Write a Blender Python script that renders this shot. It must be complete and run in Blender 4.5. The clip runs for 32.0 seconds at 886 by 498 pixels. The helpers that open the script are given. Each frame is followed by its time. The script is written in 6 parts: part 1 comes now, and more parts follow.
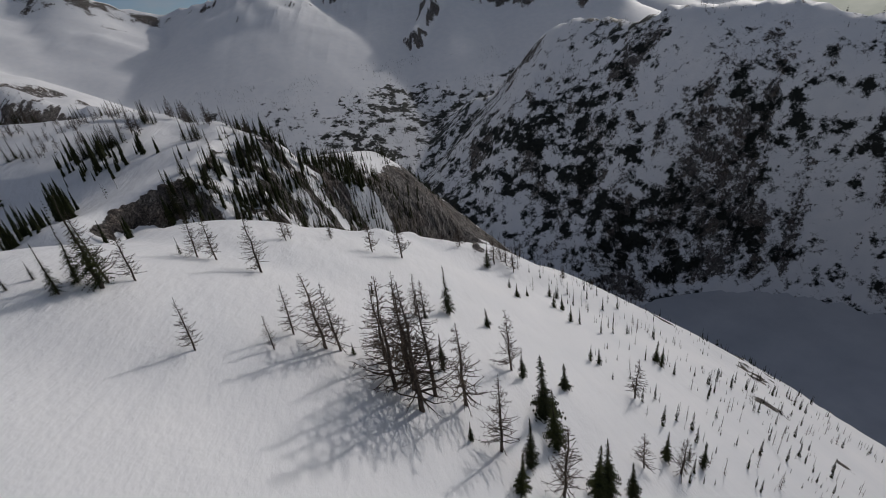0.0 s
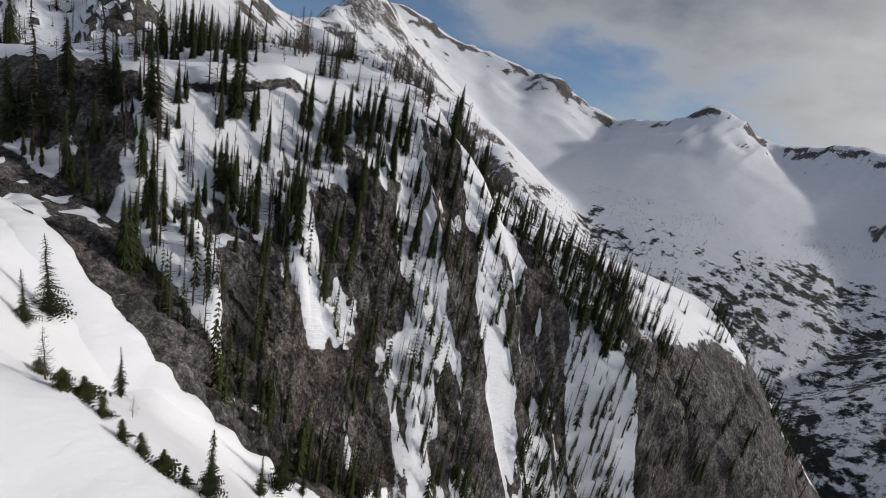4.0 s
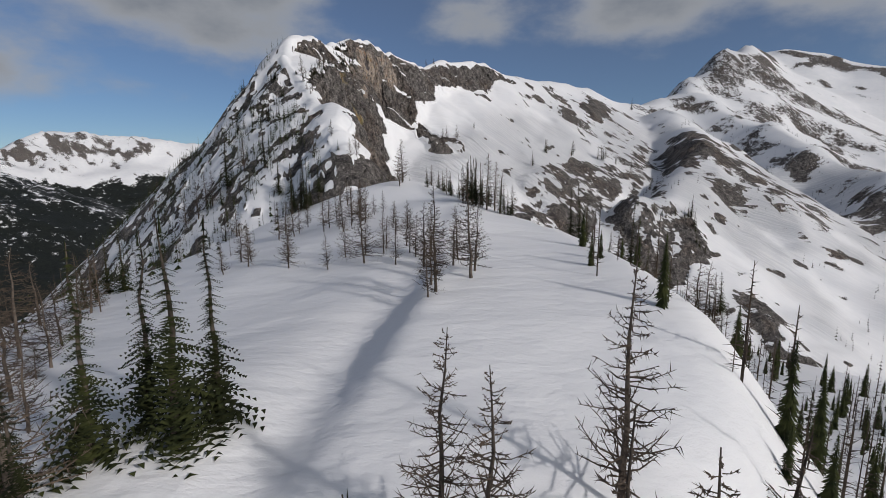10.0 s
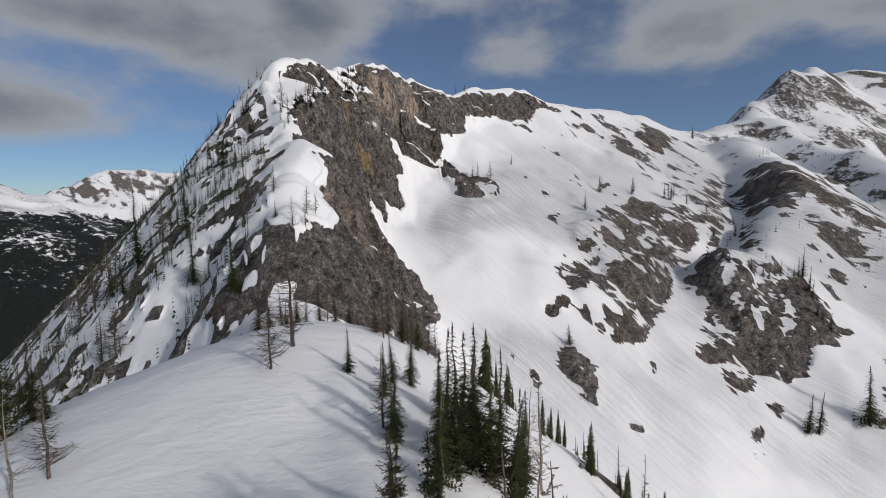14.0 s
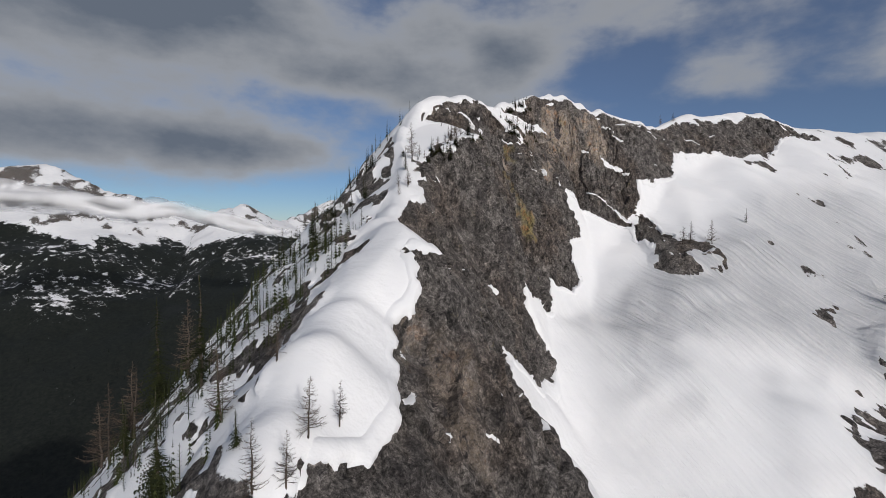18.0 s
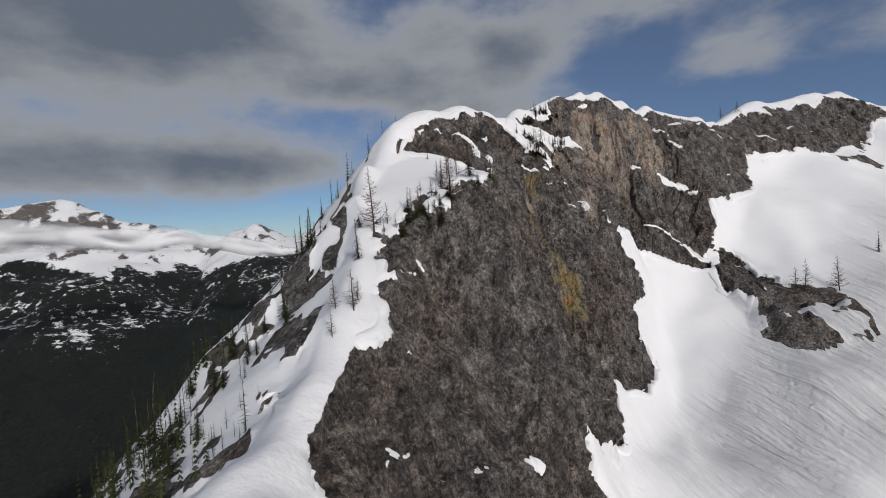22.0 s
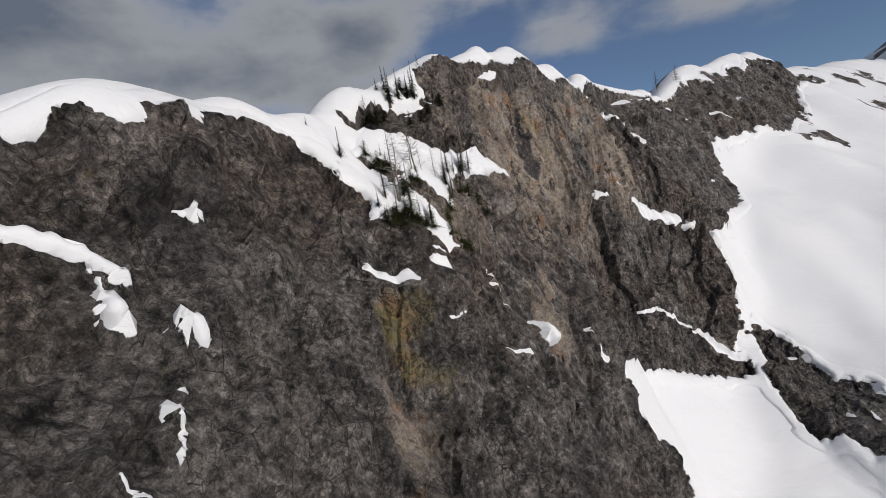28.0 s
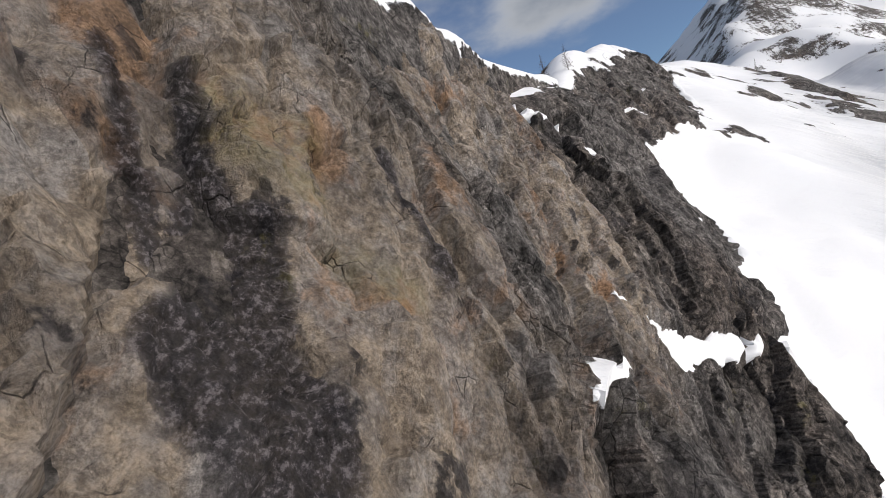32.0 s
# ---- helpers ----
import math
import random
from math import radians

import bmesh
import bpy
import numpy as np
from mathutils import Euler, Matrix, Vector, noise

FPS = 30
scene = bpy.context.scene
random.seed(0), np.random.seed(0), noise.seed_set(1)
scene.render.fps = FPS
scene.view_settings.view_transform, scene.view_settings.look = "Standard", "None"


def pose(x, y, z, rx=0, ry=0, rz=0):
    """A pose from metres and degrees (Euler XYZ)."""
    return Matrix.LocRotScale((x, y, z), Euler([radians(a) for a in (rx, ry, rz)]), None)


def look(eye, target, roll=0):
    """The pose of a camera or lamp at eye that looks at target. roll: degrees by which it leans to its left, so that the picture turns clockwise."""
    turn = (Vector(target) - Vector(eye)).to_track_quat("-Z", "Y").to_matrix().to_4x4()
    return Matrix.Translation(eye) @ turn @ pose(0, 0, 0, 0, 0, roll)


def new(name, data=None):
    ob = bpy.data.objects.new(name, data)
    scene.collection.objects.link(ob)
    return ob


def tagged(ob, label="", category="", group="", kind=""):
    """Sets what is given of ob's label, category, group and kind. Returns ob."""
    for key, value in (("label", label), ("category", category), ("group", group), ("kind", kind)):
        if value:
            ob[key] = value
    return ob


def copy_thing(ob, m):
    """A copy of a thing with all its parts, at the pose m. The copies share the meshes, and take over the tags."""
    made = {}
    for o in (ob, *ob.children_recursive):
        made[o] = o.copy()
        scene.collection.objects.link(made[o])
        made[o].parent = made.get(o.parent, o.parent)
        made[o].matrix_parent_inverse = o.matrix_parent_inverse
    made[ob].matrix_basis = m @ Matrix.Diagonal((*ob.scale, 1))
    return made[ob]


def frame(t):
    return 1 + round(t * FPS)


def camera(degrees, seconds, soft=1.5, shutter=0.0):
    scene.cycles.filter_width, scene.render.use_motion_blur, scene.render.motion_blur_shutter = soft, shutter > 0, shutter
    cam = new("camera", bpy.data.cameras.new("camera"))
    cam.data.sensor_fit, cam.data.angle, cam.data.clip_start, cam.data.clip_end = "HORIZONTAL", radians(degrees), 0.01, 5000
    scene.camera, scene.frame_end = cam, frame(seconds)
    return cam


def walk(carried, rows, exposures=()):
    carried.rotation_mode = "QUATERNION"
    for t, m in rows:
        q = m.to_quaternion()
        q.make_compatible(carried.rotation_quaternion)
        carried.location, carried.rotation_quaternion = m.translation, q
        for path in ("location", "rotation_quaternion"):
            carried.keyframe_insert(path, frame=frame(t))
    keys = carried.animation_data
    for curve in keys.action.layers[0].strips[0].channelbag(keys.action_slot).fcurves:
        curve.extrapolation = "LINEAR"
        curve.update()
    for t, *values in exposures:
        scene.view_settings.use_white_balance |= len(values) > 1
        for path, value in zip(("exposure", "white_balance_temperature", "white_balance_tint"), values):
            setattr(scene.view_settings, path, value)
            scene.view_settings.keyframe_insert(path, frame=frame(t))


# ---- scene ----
cam = camera(87.4, 32.0, 0.7)
PATH = [
    (0.0, (5.981, 9.251, 18.705), (6.004, 18.140, 14.123), -8.08),
    (0.5, (9.615, 22.309, 12.806), (9.534, 31.235, 8.299), -5.94),
    (1.0, (12.957, 35.836, 7.201), (12.587, 44.903, 2.999), -3.05),
    (1.5, (15.558, 49.635, 2.425), (14.756, 58.862, -1.345), 2.35),
    (2.0, (17.026, 63.841, -1.730), (15.644, 73.130, -5.166), 7.46),
    (2.5, (17.009, 78.167, -5.245), (14.633, 87.360, -8.381), 10.93),
    (3.0, (15.310, 92.081, -7.809), (11.435, 100.815, -10.756), 11.82),
    (3.5, (10.182, 105.555, -9.489), (4.892, 113.545, -12.346), 11.64),
    (4.0, (3.044, 117.622, -10.563), (-3.403, 124.784, -13.237), 11.65),
    (4.5, (-4.607, 127.557, -11.402), (-11.865, 134.012, -13.779), 11.78),
    (6.5, (-32.757, 162.177, -3.178), (-41.593, 166.628, -4.633), 6.80),
    (7.0, (-38.975, 167.446, -2.241), (-48.223, 170.980, -3.651), 6.50),
    (7.5, (-45.077, 171.004, -1.381), (-54.566, 173.809, -2.826), 6.50),
    (8.0, (-50.982, 174.235, -0.175), (-60.616, 176.455, -1.680), 5.70),
    (8.5, (-56.497, 177.502, 1.573), (-66.238, 179.146, 0.024), 4.00),
    (9.0, (-62.114, 180.628, 3.229), (-71.922, 181.728, 1.619), 2.00),
    (9.5, (-68.054, 183.230, 4.723), (-77.886, 183.960, 3.049), 0.50),
    (10.0, (-74.483, 185.267, 5.738), (-84.320, 185.797, 4.023), -0.30),
    (10.5, (-80.961, 186.806, 6.619), (-90.803, 187.271, 4.909), -0.50),
    (11.0, (-87.767, 188.323, 7.498), (-97.602, 188.788, 5.748), -0.50),
    (11.5, (-94.814, 189.676, 8.130), (-104.633, 190.056, 6.274), -0.70),
    (12.0, (-101.956, 190.789, 8.591), (-111.781, 191.049, 6.746), -1.10),
    (12.5, (-109.071, 191.892, 9.276), (-118.911, 192.092, 7.506), -1.20),
    (13.0, (-116.300, 192.831, 10.373), (-126.186, 192.966, 8.873), -1.40),
    (13.5, (-123.698, 193.756, 11.809), (-133.615, 193.751, 10.524), -1.60),
    (14.0, (-131.059, 194.443, 13.397), (-140.996, 194.083, 12.337), -0.90),
    (14.5, (-138.480, 194.925, 14.988), (-148.384, 193.960, 13.993), 0.40),
    (15.0, (-145.497, 195.411, 16.323), (-155.331, 193.896, 15.328), 1.50),
    (15.5, (-152.195, 195.459, 17.838), (-161.947, 193.500, 16.813), 2.60),
    (17.5, (-177.884, 192.800, 25.792), (-187.197, 189.226, 25.097), 0.90),
    (18.0, (-184.210, 191.510, 27.725), (-193.314, 187.393, 27.305), 0.90),
    (18.5, (-190.546, 189.901, 29.879), (-199.431, 185.316, 29.704), 1.00),
    (19.0, (-196.684, 188.036, 32.074), (-205.390, 183.116, 32.039), 0.60),
    (19.5, (-202.788, 185.943, 34.212), (-211.384, 180.833, 34.232), 0.10),
    (20.0, (-208.697, 183.594, 36.329), (-217.270, 178.445, 36.334), -0.40),
    (20.5, (-214.586, 181.231, 38.346), (-223.172, 176.105, 38.306), -1.30),
    (21.0, (-220.152, 179.186, 40.310), (-228.773, 174.120, 40.215), -2.20),
    (21.5, (-225.896, 176.729, 42.405), (-234.699, 171.990, 42.195), -2.80),
    (22.0, (-231.591, 174.348, 44.280), (-240.546, 169.913, 43.920), -3.40),
    (22.5, (-237.368, 171.959, 46.213), (-246.478, 167.864, 45.728), -4.10),
    (23.0, (-243.254, 169.723, 48.235), (-252.470, 165.878, 47.700), -4.40),
    (23.5, (-249.246, 167.694, 50.273), (-258.596, 164.199, 49.668), -4.80),
    (24.0, (-255.158, 165.608, 52.284), (-264.641, 162.504, 51.624), -6.20),
    (24.5, (-261.236, 163.752, 54.172), (-270.813, 160.971, 53.437), -7.30),
    (25.0, (-267.900, 162.135, 55.864), (-277.524, 159.545, 55.039), -7.90),
    (25.5, (-274.396, 160.706, 57.492), (-284.022, 158.156, 56.577), -7.90),
    (27.5, (-300.593, 156.063, 61.848), (-310.285, 153.774, 60.943), -9.00),
    (28.0, (-307.406, 155.521, 62.407), (-317.163, 153.541, 61.467), -10.20),
    (28.5, (-313.987, 155.139, 63.065), (-323.790, 153.439, 62.060), -10.40),
    (29.0, (-320.691, 154.912, 63.689), (-330.524, 153.432, 62.629), -10.10),
    (29.5, (-327.302, 154.967, 64.292), (-337.160, 153.702, 63.187), -9.70),
    (30.0, (-333.997, 155.113, 65.080), (-343.874, 154.038, 63.945), -9.60),
    (30.5, (-340.907, 155.501, 66.023), (-350.793, 154.616, 64.803), -10.10),
    (31.0, (-347.712, 156.158, 66.743), (-357.619, 155.603, 65.503), -12.30),
    (31.5, (-354.578, 157.286, 67.797), (-364.513, 157.256, 66.657), -15.10),
    (32.0, (-361.408, 159.255, 68.670), (-371.313, 160.080, 67.570), -17.40),
]
EXPOSURES = [(0.0, -1.35), (1.0, -1.4), (2.5, -1.42), (3.5, -0.98), (4.2, -0.65), (6.5, -0.72), (9.0, -0.85), (13.0, -0.8), (19.0, -0.82), (25.0, -0.88), (28.0, -0.82), (30.0, -0.72), (32.0, -0.32)]
walk(cam, [(t, look(e, g, r)) for t, e, g, r in PATH], EXPOSURES)

# ---------------------------------------------------------------- light
SUN_YAW, SUN_EL = -38.0, 24.0          # degrees; yaw from +y to the left
sun_dir = Vector((-math.sin(radians(SUN_YAW)) * math.cos(radians(SUN_EL)),
                  math.cos(radians(SUN_YAW)) * math.cos(radians(SUN_EL)), math.sin(radians(SUN_EL))))
sun_data = bpy.data.lights.new("sun", "SUN")
sun_data.energy, sun_data.angle, sun_data.color = 3.35, radians(2.0), (1.0, 0.945, 0.915)
sun = new("sun", sun_data)
sun.matrix_world = look((0, 0, 400), Vector((0, 0, 400)) - sun_dir)

world = bpy.data.worlds.new("sky")
scene.world = world
world.use_nodes = True
wt = world.node_tree
wn, wl = wt.nodes, wt.links
wn.clear()


def wnode(kind, **props):
    n = wn.new(kind)
    for k, v in props.items():
        n.inputs[k].default_value = v
    return n


def wmath(op, a, b=None, clamp=False):
    n = wn.new("ShaderNodeMath")
    n.operation, n.use_clamp = op, clamp
    for i, v in enumerate((a, b)):
        if v is None:
            continue
        if isinstance(v, (int, float)):
            n.inputs[i].default_value = v
        else:
            wl.new(v, n.inputs[i])
    return n.outputs[0]


sky = wn.new("ShaderNodeTexSky")
sky.sky_type, sky.sun_disc = "NISHITA", False
sky.sun_elevation, sky.sun_rotation = radians(SUN_EL), radians(-SUN_YAW)
sky.altitude, sky.air_density, sky.dust_density, sky.ozone_density = 2000, 1.0, 0.1, 6.0
coord = wn.new("ShaderNodeTexCoord")
sep = wn.new("ShaderNodeSeparateXYZ")
wl.new(coord.outputs["Generated"], sep.inputs[0])
# bearing from west to the north, and height over the horizon
bearing = wmath("ARCTAN2", sep.outputs[1], wmath("MULTIPLY", sep.outputs[0], -1.0))
rise = wmath("ARCSINE", sep.outputs[2])
squash = wn.new("ShaderNodeVectorMath")
squash.operation = "MULTIPLY"
wl.new(coord.outputs["Generated"], squash.inputs[0])
squash.inputs[1].default_value = (1.0, 1.0, 2.1)
cloud = wnode("ShaderNodeTexNoise", Scale=4.6, Detail=10.0, Roughness=0.56, Distortion=0.0)
wl.new(squash.outputs[0], cloud.inputs["Vector"])
low = wnode("ShaderNodeTexNoise", Scale=1.7, Detail=3.0)
wl.new(squash.outputs[0], low.inputs["Vector"])
cover = wmath("ADD", wmath("MULTIPLY", wmath("SUBTRACT", cloud.outputs["Fac"], 0.5), 1.0), wmath("MULTIPLY", wmath("SUBTRACT", low.outputs["Fac"], 0.5), 0.5))
# cloud masses: bearing, height, half widths (degrees), density
MASSES = [(-56, 24, 20, 8, 0.95), (-34, 17.5, 10, 3.2, 0.55), (-62, 8.5, 26, 3.4, 0.75), (-80, 15, 9, 4, 0.5), (-17, 20, 5, 3.5, 0.42), (5, 26, 18, 7, 0.36), (5, 16, 6, 3, 0.30),
          (-24, 22, 9, 4, 0.34), (-21, 15, 8, 3.5, 0.34), (52, 22, 20, 9, 0.62), (26, 17, 9, 3.8, 0.42), (95, 18, 34, 22, 0.62), (150, 25, 40, 25, 0.45), (-120, 25, 40, 22, 0.40), (0, 75, 90, 30, 0.25)]
for turn, tall, wide_a, wide_e, dense in MASSES:
    da = wmath("DIVIDE", wmath("SUBTRACT", bearing, radians(turn)), radians(wide_a))
    de = wmath("DIVIDE", wmath("SUBTRACT", rise, radians(tall)), radians(wide_e))
    lobe = wmath("POWER", 2.718, wmath("MULTIPLY", wmath("ADD", wmath("MULTIPLY", da, da), wmath("MULTIPLY", de, de)), -1.0))
    cover = wmath("ADD", cover, wmath("MULTIPLY", lobe, dense))
mask = wn.new("ShaderNodeMapRange")
mask.interpolation_type = "SMOOTHSTEP"
mask.inputs["From Min"].default_value, mask.inputs["From Max"].default_value = 0.08, 0.50
mask.inputs["To Min"].default_value = 0.14
wl.new(cover, mask.inputs["Value"])
# thick parts are grey underneath, thin edges are lit
thick = wn.new("ShaderNodeMapRange")
thick.inputs["From Min"].default_value, thick.inputs["From Max"].default_value = 0.34, 0.80
wl.new(cover, thick.inputs["Value"])
tone = wn.new("ShaderNodeValToRGB")
tone.color_ramp.elements[0].position, tone.color_ramp.elements[0].color = 0.0, (5.4, 5.6, 6.0, 1)
tone.color_ramp.elements[1].position, tone.color_ramp.elements[1].color = 1.0, (1.95, 2.35, 3.05, 1)
wl.new(thick.outputs[0], tone.inputs[0])
# glow of the veiled sun
dot = wn.new("ShaderNodeVectorMath")
dot.operation = "DOT_PRODUCT"
wl.new(coord.outputs["Generated"], dot.inputs[0])
dot.inputs[1].default_value = sun_dir
glow = wmath("MULTIPLY", wmath("POWER", wmath("MAXIMUM", dot.outputs["Value"], 0.0), 7.0), 30.0)
warm = wn.new("ShaderNodeMix")
warm.data_type, warm.blend_type = "RGBA", "ADD"
warm.inputs["Factor"].default_value = 1.0
wl.new(tone.outputs[0], warm.inputs["A"])
tint = wn.new("ShaderNodeCombineXYZ")
wl.new(glow, tint.inputs[0]), wl.new(wmath("MULTIPLY", glow, 0.92), tint.inputs[1]), wl.new(wmath("MULTIPLY", glow, 0.80), tint.inputs[2])
wl.new(tint.outputs[0], warm.inputs["B"])
mix = wn.new("ShaderNodeMix")
mix.data_type = "RGBA"
wl.new(mask.outputs[0], mix.inputs["Factor"])
wl.new(sky.outputs[0], mix.inputs["A"])
wl.new(warm.outputs["Result"], mix.inputs["B"])
bg = wnode("ShaderNodeBackground", Strength=0.11)
wl.new(mix.outputs["Result"], bg.inputs["Color"])
wl.new(bg.outputs[0], wn.new("ShaderNodeOutputWorld").inputs["Surface"])

# ---------------------------------------------------------------- materials
class Mat:
    """A node material with a few short ways to add nodes."""

    def __init__(self, name):
        self.m = bpy.data.materials.new(name)
        self.m.use_nodes = True
        self.t = self.m.node_tree
        self.b = self.t.nodes["Principled BSDF"]

    def link(self, a, b):
        self.t.links.new(a, b)

    def put(self, socket, v):
        if isinstance(v, (int, float, tuple)):
            socket.default_value = v
        else:
            self.link(v, socket)

    def node(self, kind, **props):
        n = self.t.nodes.new(kind)
        for k, v in props.items():
            self.put(n.inputs[k], v)
        return n

    def math(self, op, a, b=0.0, clamp=False):
        n = self.t.nodes.new("ShaderNodeMath")
        n.operation, n.use_clamp = op, clamp
        self.put(n.inputs[0], a), self.put(n.inputs[1], b)
        return n.outputs[0]

    def place(self):
        return self.node("ShaderNodeNewGeometry").outputs["Position"]

    def noise(self, vec, scale, detail=5.0, rough=0.55, stretch=None):
        if stretch:
            vec = self.scaled(vec, stretch)
        return self.node("ShaderNodeTexNoise", Vector=vec, Scale=scale, Detail=detail, Roughness=rough).outputs["Fac"]

    def scaled(self, vec, by):
        n = self.node("ShaderNodeVectorMath")
        n.operation = "MULTIPLY"
        self.put(n.inputs[0], vec)
        n.inputs[1].default_value = by
        return n.outputs[0]

    def span(self, v, lo, hi, a=0.0, b=1.0):
        n = self.node("ShaderNodeMapRange", Value=v)
        n.interpolation_type = "SMOOTHSTEP"
        for k, x in (("From Min", lo), ("From Max", hi), ("To Min", a), ("To Max", b)):
            n.inputs[k].default_value = x
        return n.outputs[0]

    def ramp(self, v, *stops):
        n = self.node("ShaderNodeValToRGB", Fac=v)
        e = n.color_ramp.elements
        while len(e) < len(stops):
            e.new(0.5)
        for s, (p, c) in zip(e, stops):
            s.position, s.color = p, (*c, 1)
        return n.outputs[0]

    def mix(self, f, a, b):
        n = self.node("ShaderNodeMix")
        n.data_type = "RGBA"
        self.put(n.inputs["Factor"], f), self.put(n.inputs["A"], a), self.put(n.inputs["B"], b)
        return n.outputs["Result"]

    def bump(self, h, strength, distance, normal=None):
        n = self.node("ShaderNodeBump", Height=h, Strength=strength, Distance=distance)
        if normal:
            self.link(normal, n.inputs["Normal"])
        return n.outputs[0]


def tree_material(name, lo, hi, scale, rough=0.9):
    m = Mat(name)
    n = m.noise(m.place(), scale, 4)
    r = m.node("ShaderNodeObjectInfo").outputs["Random"]
    c = m.ramp(n, (0.3, lo), (0.7, hi))
    hsv = m.node("ShaderNodeHueSaturation", Color=c, Value=m.span(r, 0, 1, 0.7, 1.3))
    m.link(hsv.outputs[0], m.b.inputs["Base Color"])
    m.b.inputs["Roughness"].default_value = rough
    m.b.inputs["Specular IOR Level"].default_value = 0.2
    return m.m


def terrain_material(name):
    """Snow over rock: the ground's own attribute "snow" says how deep the cover is, fine noise frays its edge."""
    m = Mat(name)
    p = m.place()
    cover = m.node("ShaderNodeAttribute")
    cover.attribute_name = "snow"
    fray = m.math("ADD", m.math("MULTIPLY", m.math("SUBTRACT", m.noise(p, 0.9, 9, 0.68), 0.5), 1.0),
                  m.math("ADD", m.math("MULTIPLY", m.math("SUBTRACT", m.noise(p, 0.16, 7, 0.66), 0.5), 1.2),
                         m.math("MULTIPLY", m.math("SUBTRACT", m.noise(p, 0.032, 6, 0.68), 0.5), 1.5)))
    s = m.span(m.math("ADD", m.math("SUBTRACT", m.math("MULTIPLY", cover.outputs["Fac"], 1.6), 0.3), fray), 0.46, 0.54)
    # rock: dark schist in steep slabs, lighter where freshly broken
    lean = m.node("ShaderNodeMapping", Vector=p)
    lean.inputs["Rotation"].default_value = (radians(18), radians(-24), 0.3)
    lp = lean.outputs[0]
    streak = m.noise(lp, 0.45, 10, 0.70, (1.0, 1.0, 0.42))
    broad = m.noise(p, 0.05, 5, 0.6)
    grain = m.noise(p, 2.6, 9, 0.75)
    fine = m.noise(lp, 1.8, 8, 0.75, (1.0, 1.0, 0.75))
    tone = m.math("ADD", m.math("MULTIPLY", streak, 0.5), m.math("MULTIPLY", fine, 0.5))
    rock = m.ramp(tone, (0.40, (0.017, 0.016, 0.016)), (0.465, (0.092, 0.084, 0.079)), (0.53, (0.172, 0.157, 0.147)), (0.62, (0.32, 0.295, 0.275)))
    brown = m.ramp(tone, (0.40, (0.019, 0.016, 0.014)), (0.49, (0.125, 0.103, 0.09)), (0.62, (0.29, 0.24, 0.20)))
    rock = m.mix(m.span(broad, 0.46, 0.66), rock, brown)
    warped = m.node("ShaderNodeVectorMath")
    warped.operation = "MULTIPLY_ADD"
    bend = m.node("ShaderNodeTexNoise", Vector=p, Scale=0.9, Detail=5.0, Roughness=0.6)
    m.link(bend.outputs["Color"], warped.inputs[0])
    warped.inputs[1].default_value = (0.35, 0.35, 0.35)
    m.link(lp, warped.inputs[2])

    def slabs(scale, stretch):
        """Broken slabs: the cell's random tone, the distance from its middle and from its joint."""
        v = m.scaled(warped.outputs[0], stretch)
        body = m.node("ShaderNodeTexVoronoi", Vector=v, Scale=scale, Randomness=1.0)
        joint = m.node("ShaderNodeTexVoronoi", Vector=v, Scale=scale, Randomness=1.0)
        joint.feature = "DISTANCE_TO_EDGE"
        grey = m.node("ShaderNodeSeparateColor", Color=body.outputs["Color"]).outputs[0]
        return grey, body.outputs["Distance"], joint.outputs["Distance"]

    g0, _, _ = slabs(0.16, (1.0, 1.0, 0.35))
    g1, d1, j1 = slabs(0.55, (1.0, 1.0, 0.40))
    g2, d2, j2 = slabs(1.7, (1.0, 1.0, 0.55))
    g3, d3, j3 = slabs(4.6, (1.0, 1.0, 0.6))
    shade = m.math("ADD", m.math("ADD", m.math("MULTIPLY", g0, 0.14), m.math("MULTIPLY", g1, 0.31)), m.math("ADD", m.math("MULTIPLY", g2, 0.29), m.math("MULTIPLY", g3, 0.26)))
    hsv = m.node("ShaderNodeHueSaturation", Color=rock, Value=m.span(shade, 0.25, 0.75, 0.6, 1.4))
    rock = m.node("ShaderNodeHueSaturation", Color=hsv.outputs[0], Value=m.span(grain, 0.38, 0.62, 0.66, 1.38)).outputs[0]
    speck = m.noise(p, 8.5, 6, 0.8)
    rock = m.node("ShaderNodeHueSaturation", Color=rock, Value=m.span(speck, 0.40, 0.60, 0.70, 1.30)).outputs[0]
    stain = m.node("ShaderNodeAttribute")
    stain.attribute_name = "stain"
    patchy = m.noise(lp, 0.5, 8, 0.7, (1.0, 1.0, 0.35))
    rust = m.math("MULTIPLY", stain.outputs["Fac"], m.span(patchy, 0.28, 0.40))
    hue = m.ramp(m.noise(lp, 0.32, 6, 0.65, (1.0, 1.0, 0.4)), (0.38, (0.50, 0.455, 0.42)), (0.47, (0.54, 0.43, 0.32)), (0.55, (0.48, 0.42, 0.375)), (0.64, (0.58, 0.35, 0.20)))
    rock = m.mix(m.math("MULTIPLY", rust, 0.88), rock, m.mix(m.span(tone, 0.40, 0.53, 0.5, 0.0), m.node("ShaderNodeHueSaturation", Color=hue, Value=m.span(m.math("ADD", m.math("MULTIPLY", grain, 0.5), m.math("MULTIPLY", speck, 0.5)), 0.40, 0.60, 0.55, 1.30)).outputs[0], (0.16, 0.125, 0.10, 1)))
    drip = m.math("MULTIPLY", m.span(m.noise(lp, 0.60, 9, 0.66, (1.0, 1.0, 0.07)), 0.565, 0.63), m.math("MAXIMUM", m.span(broad, 0.47, 0.58), stain.outputs["Fac"]))
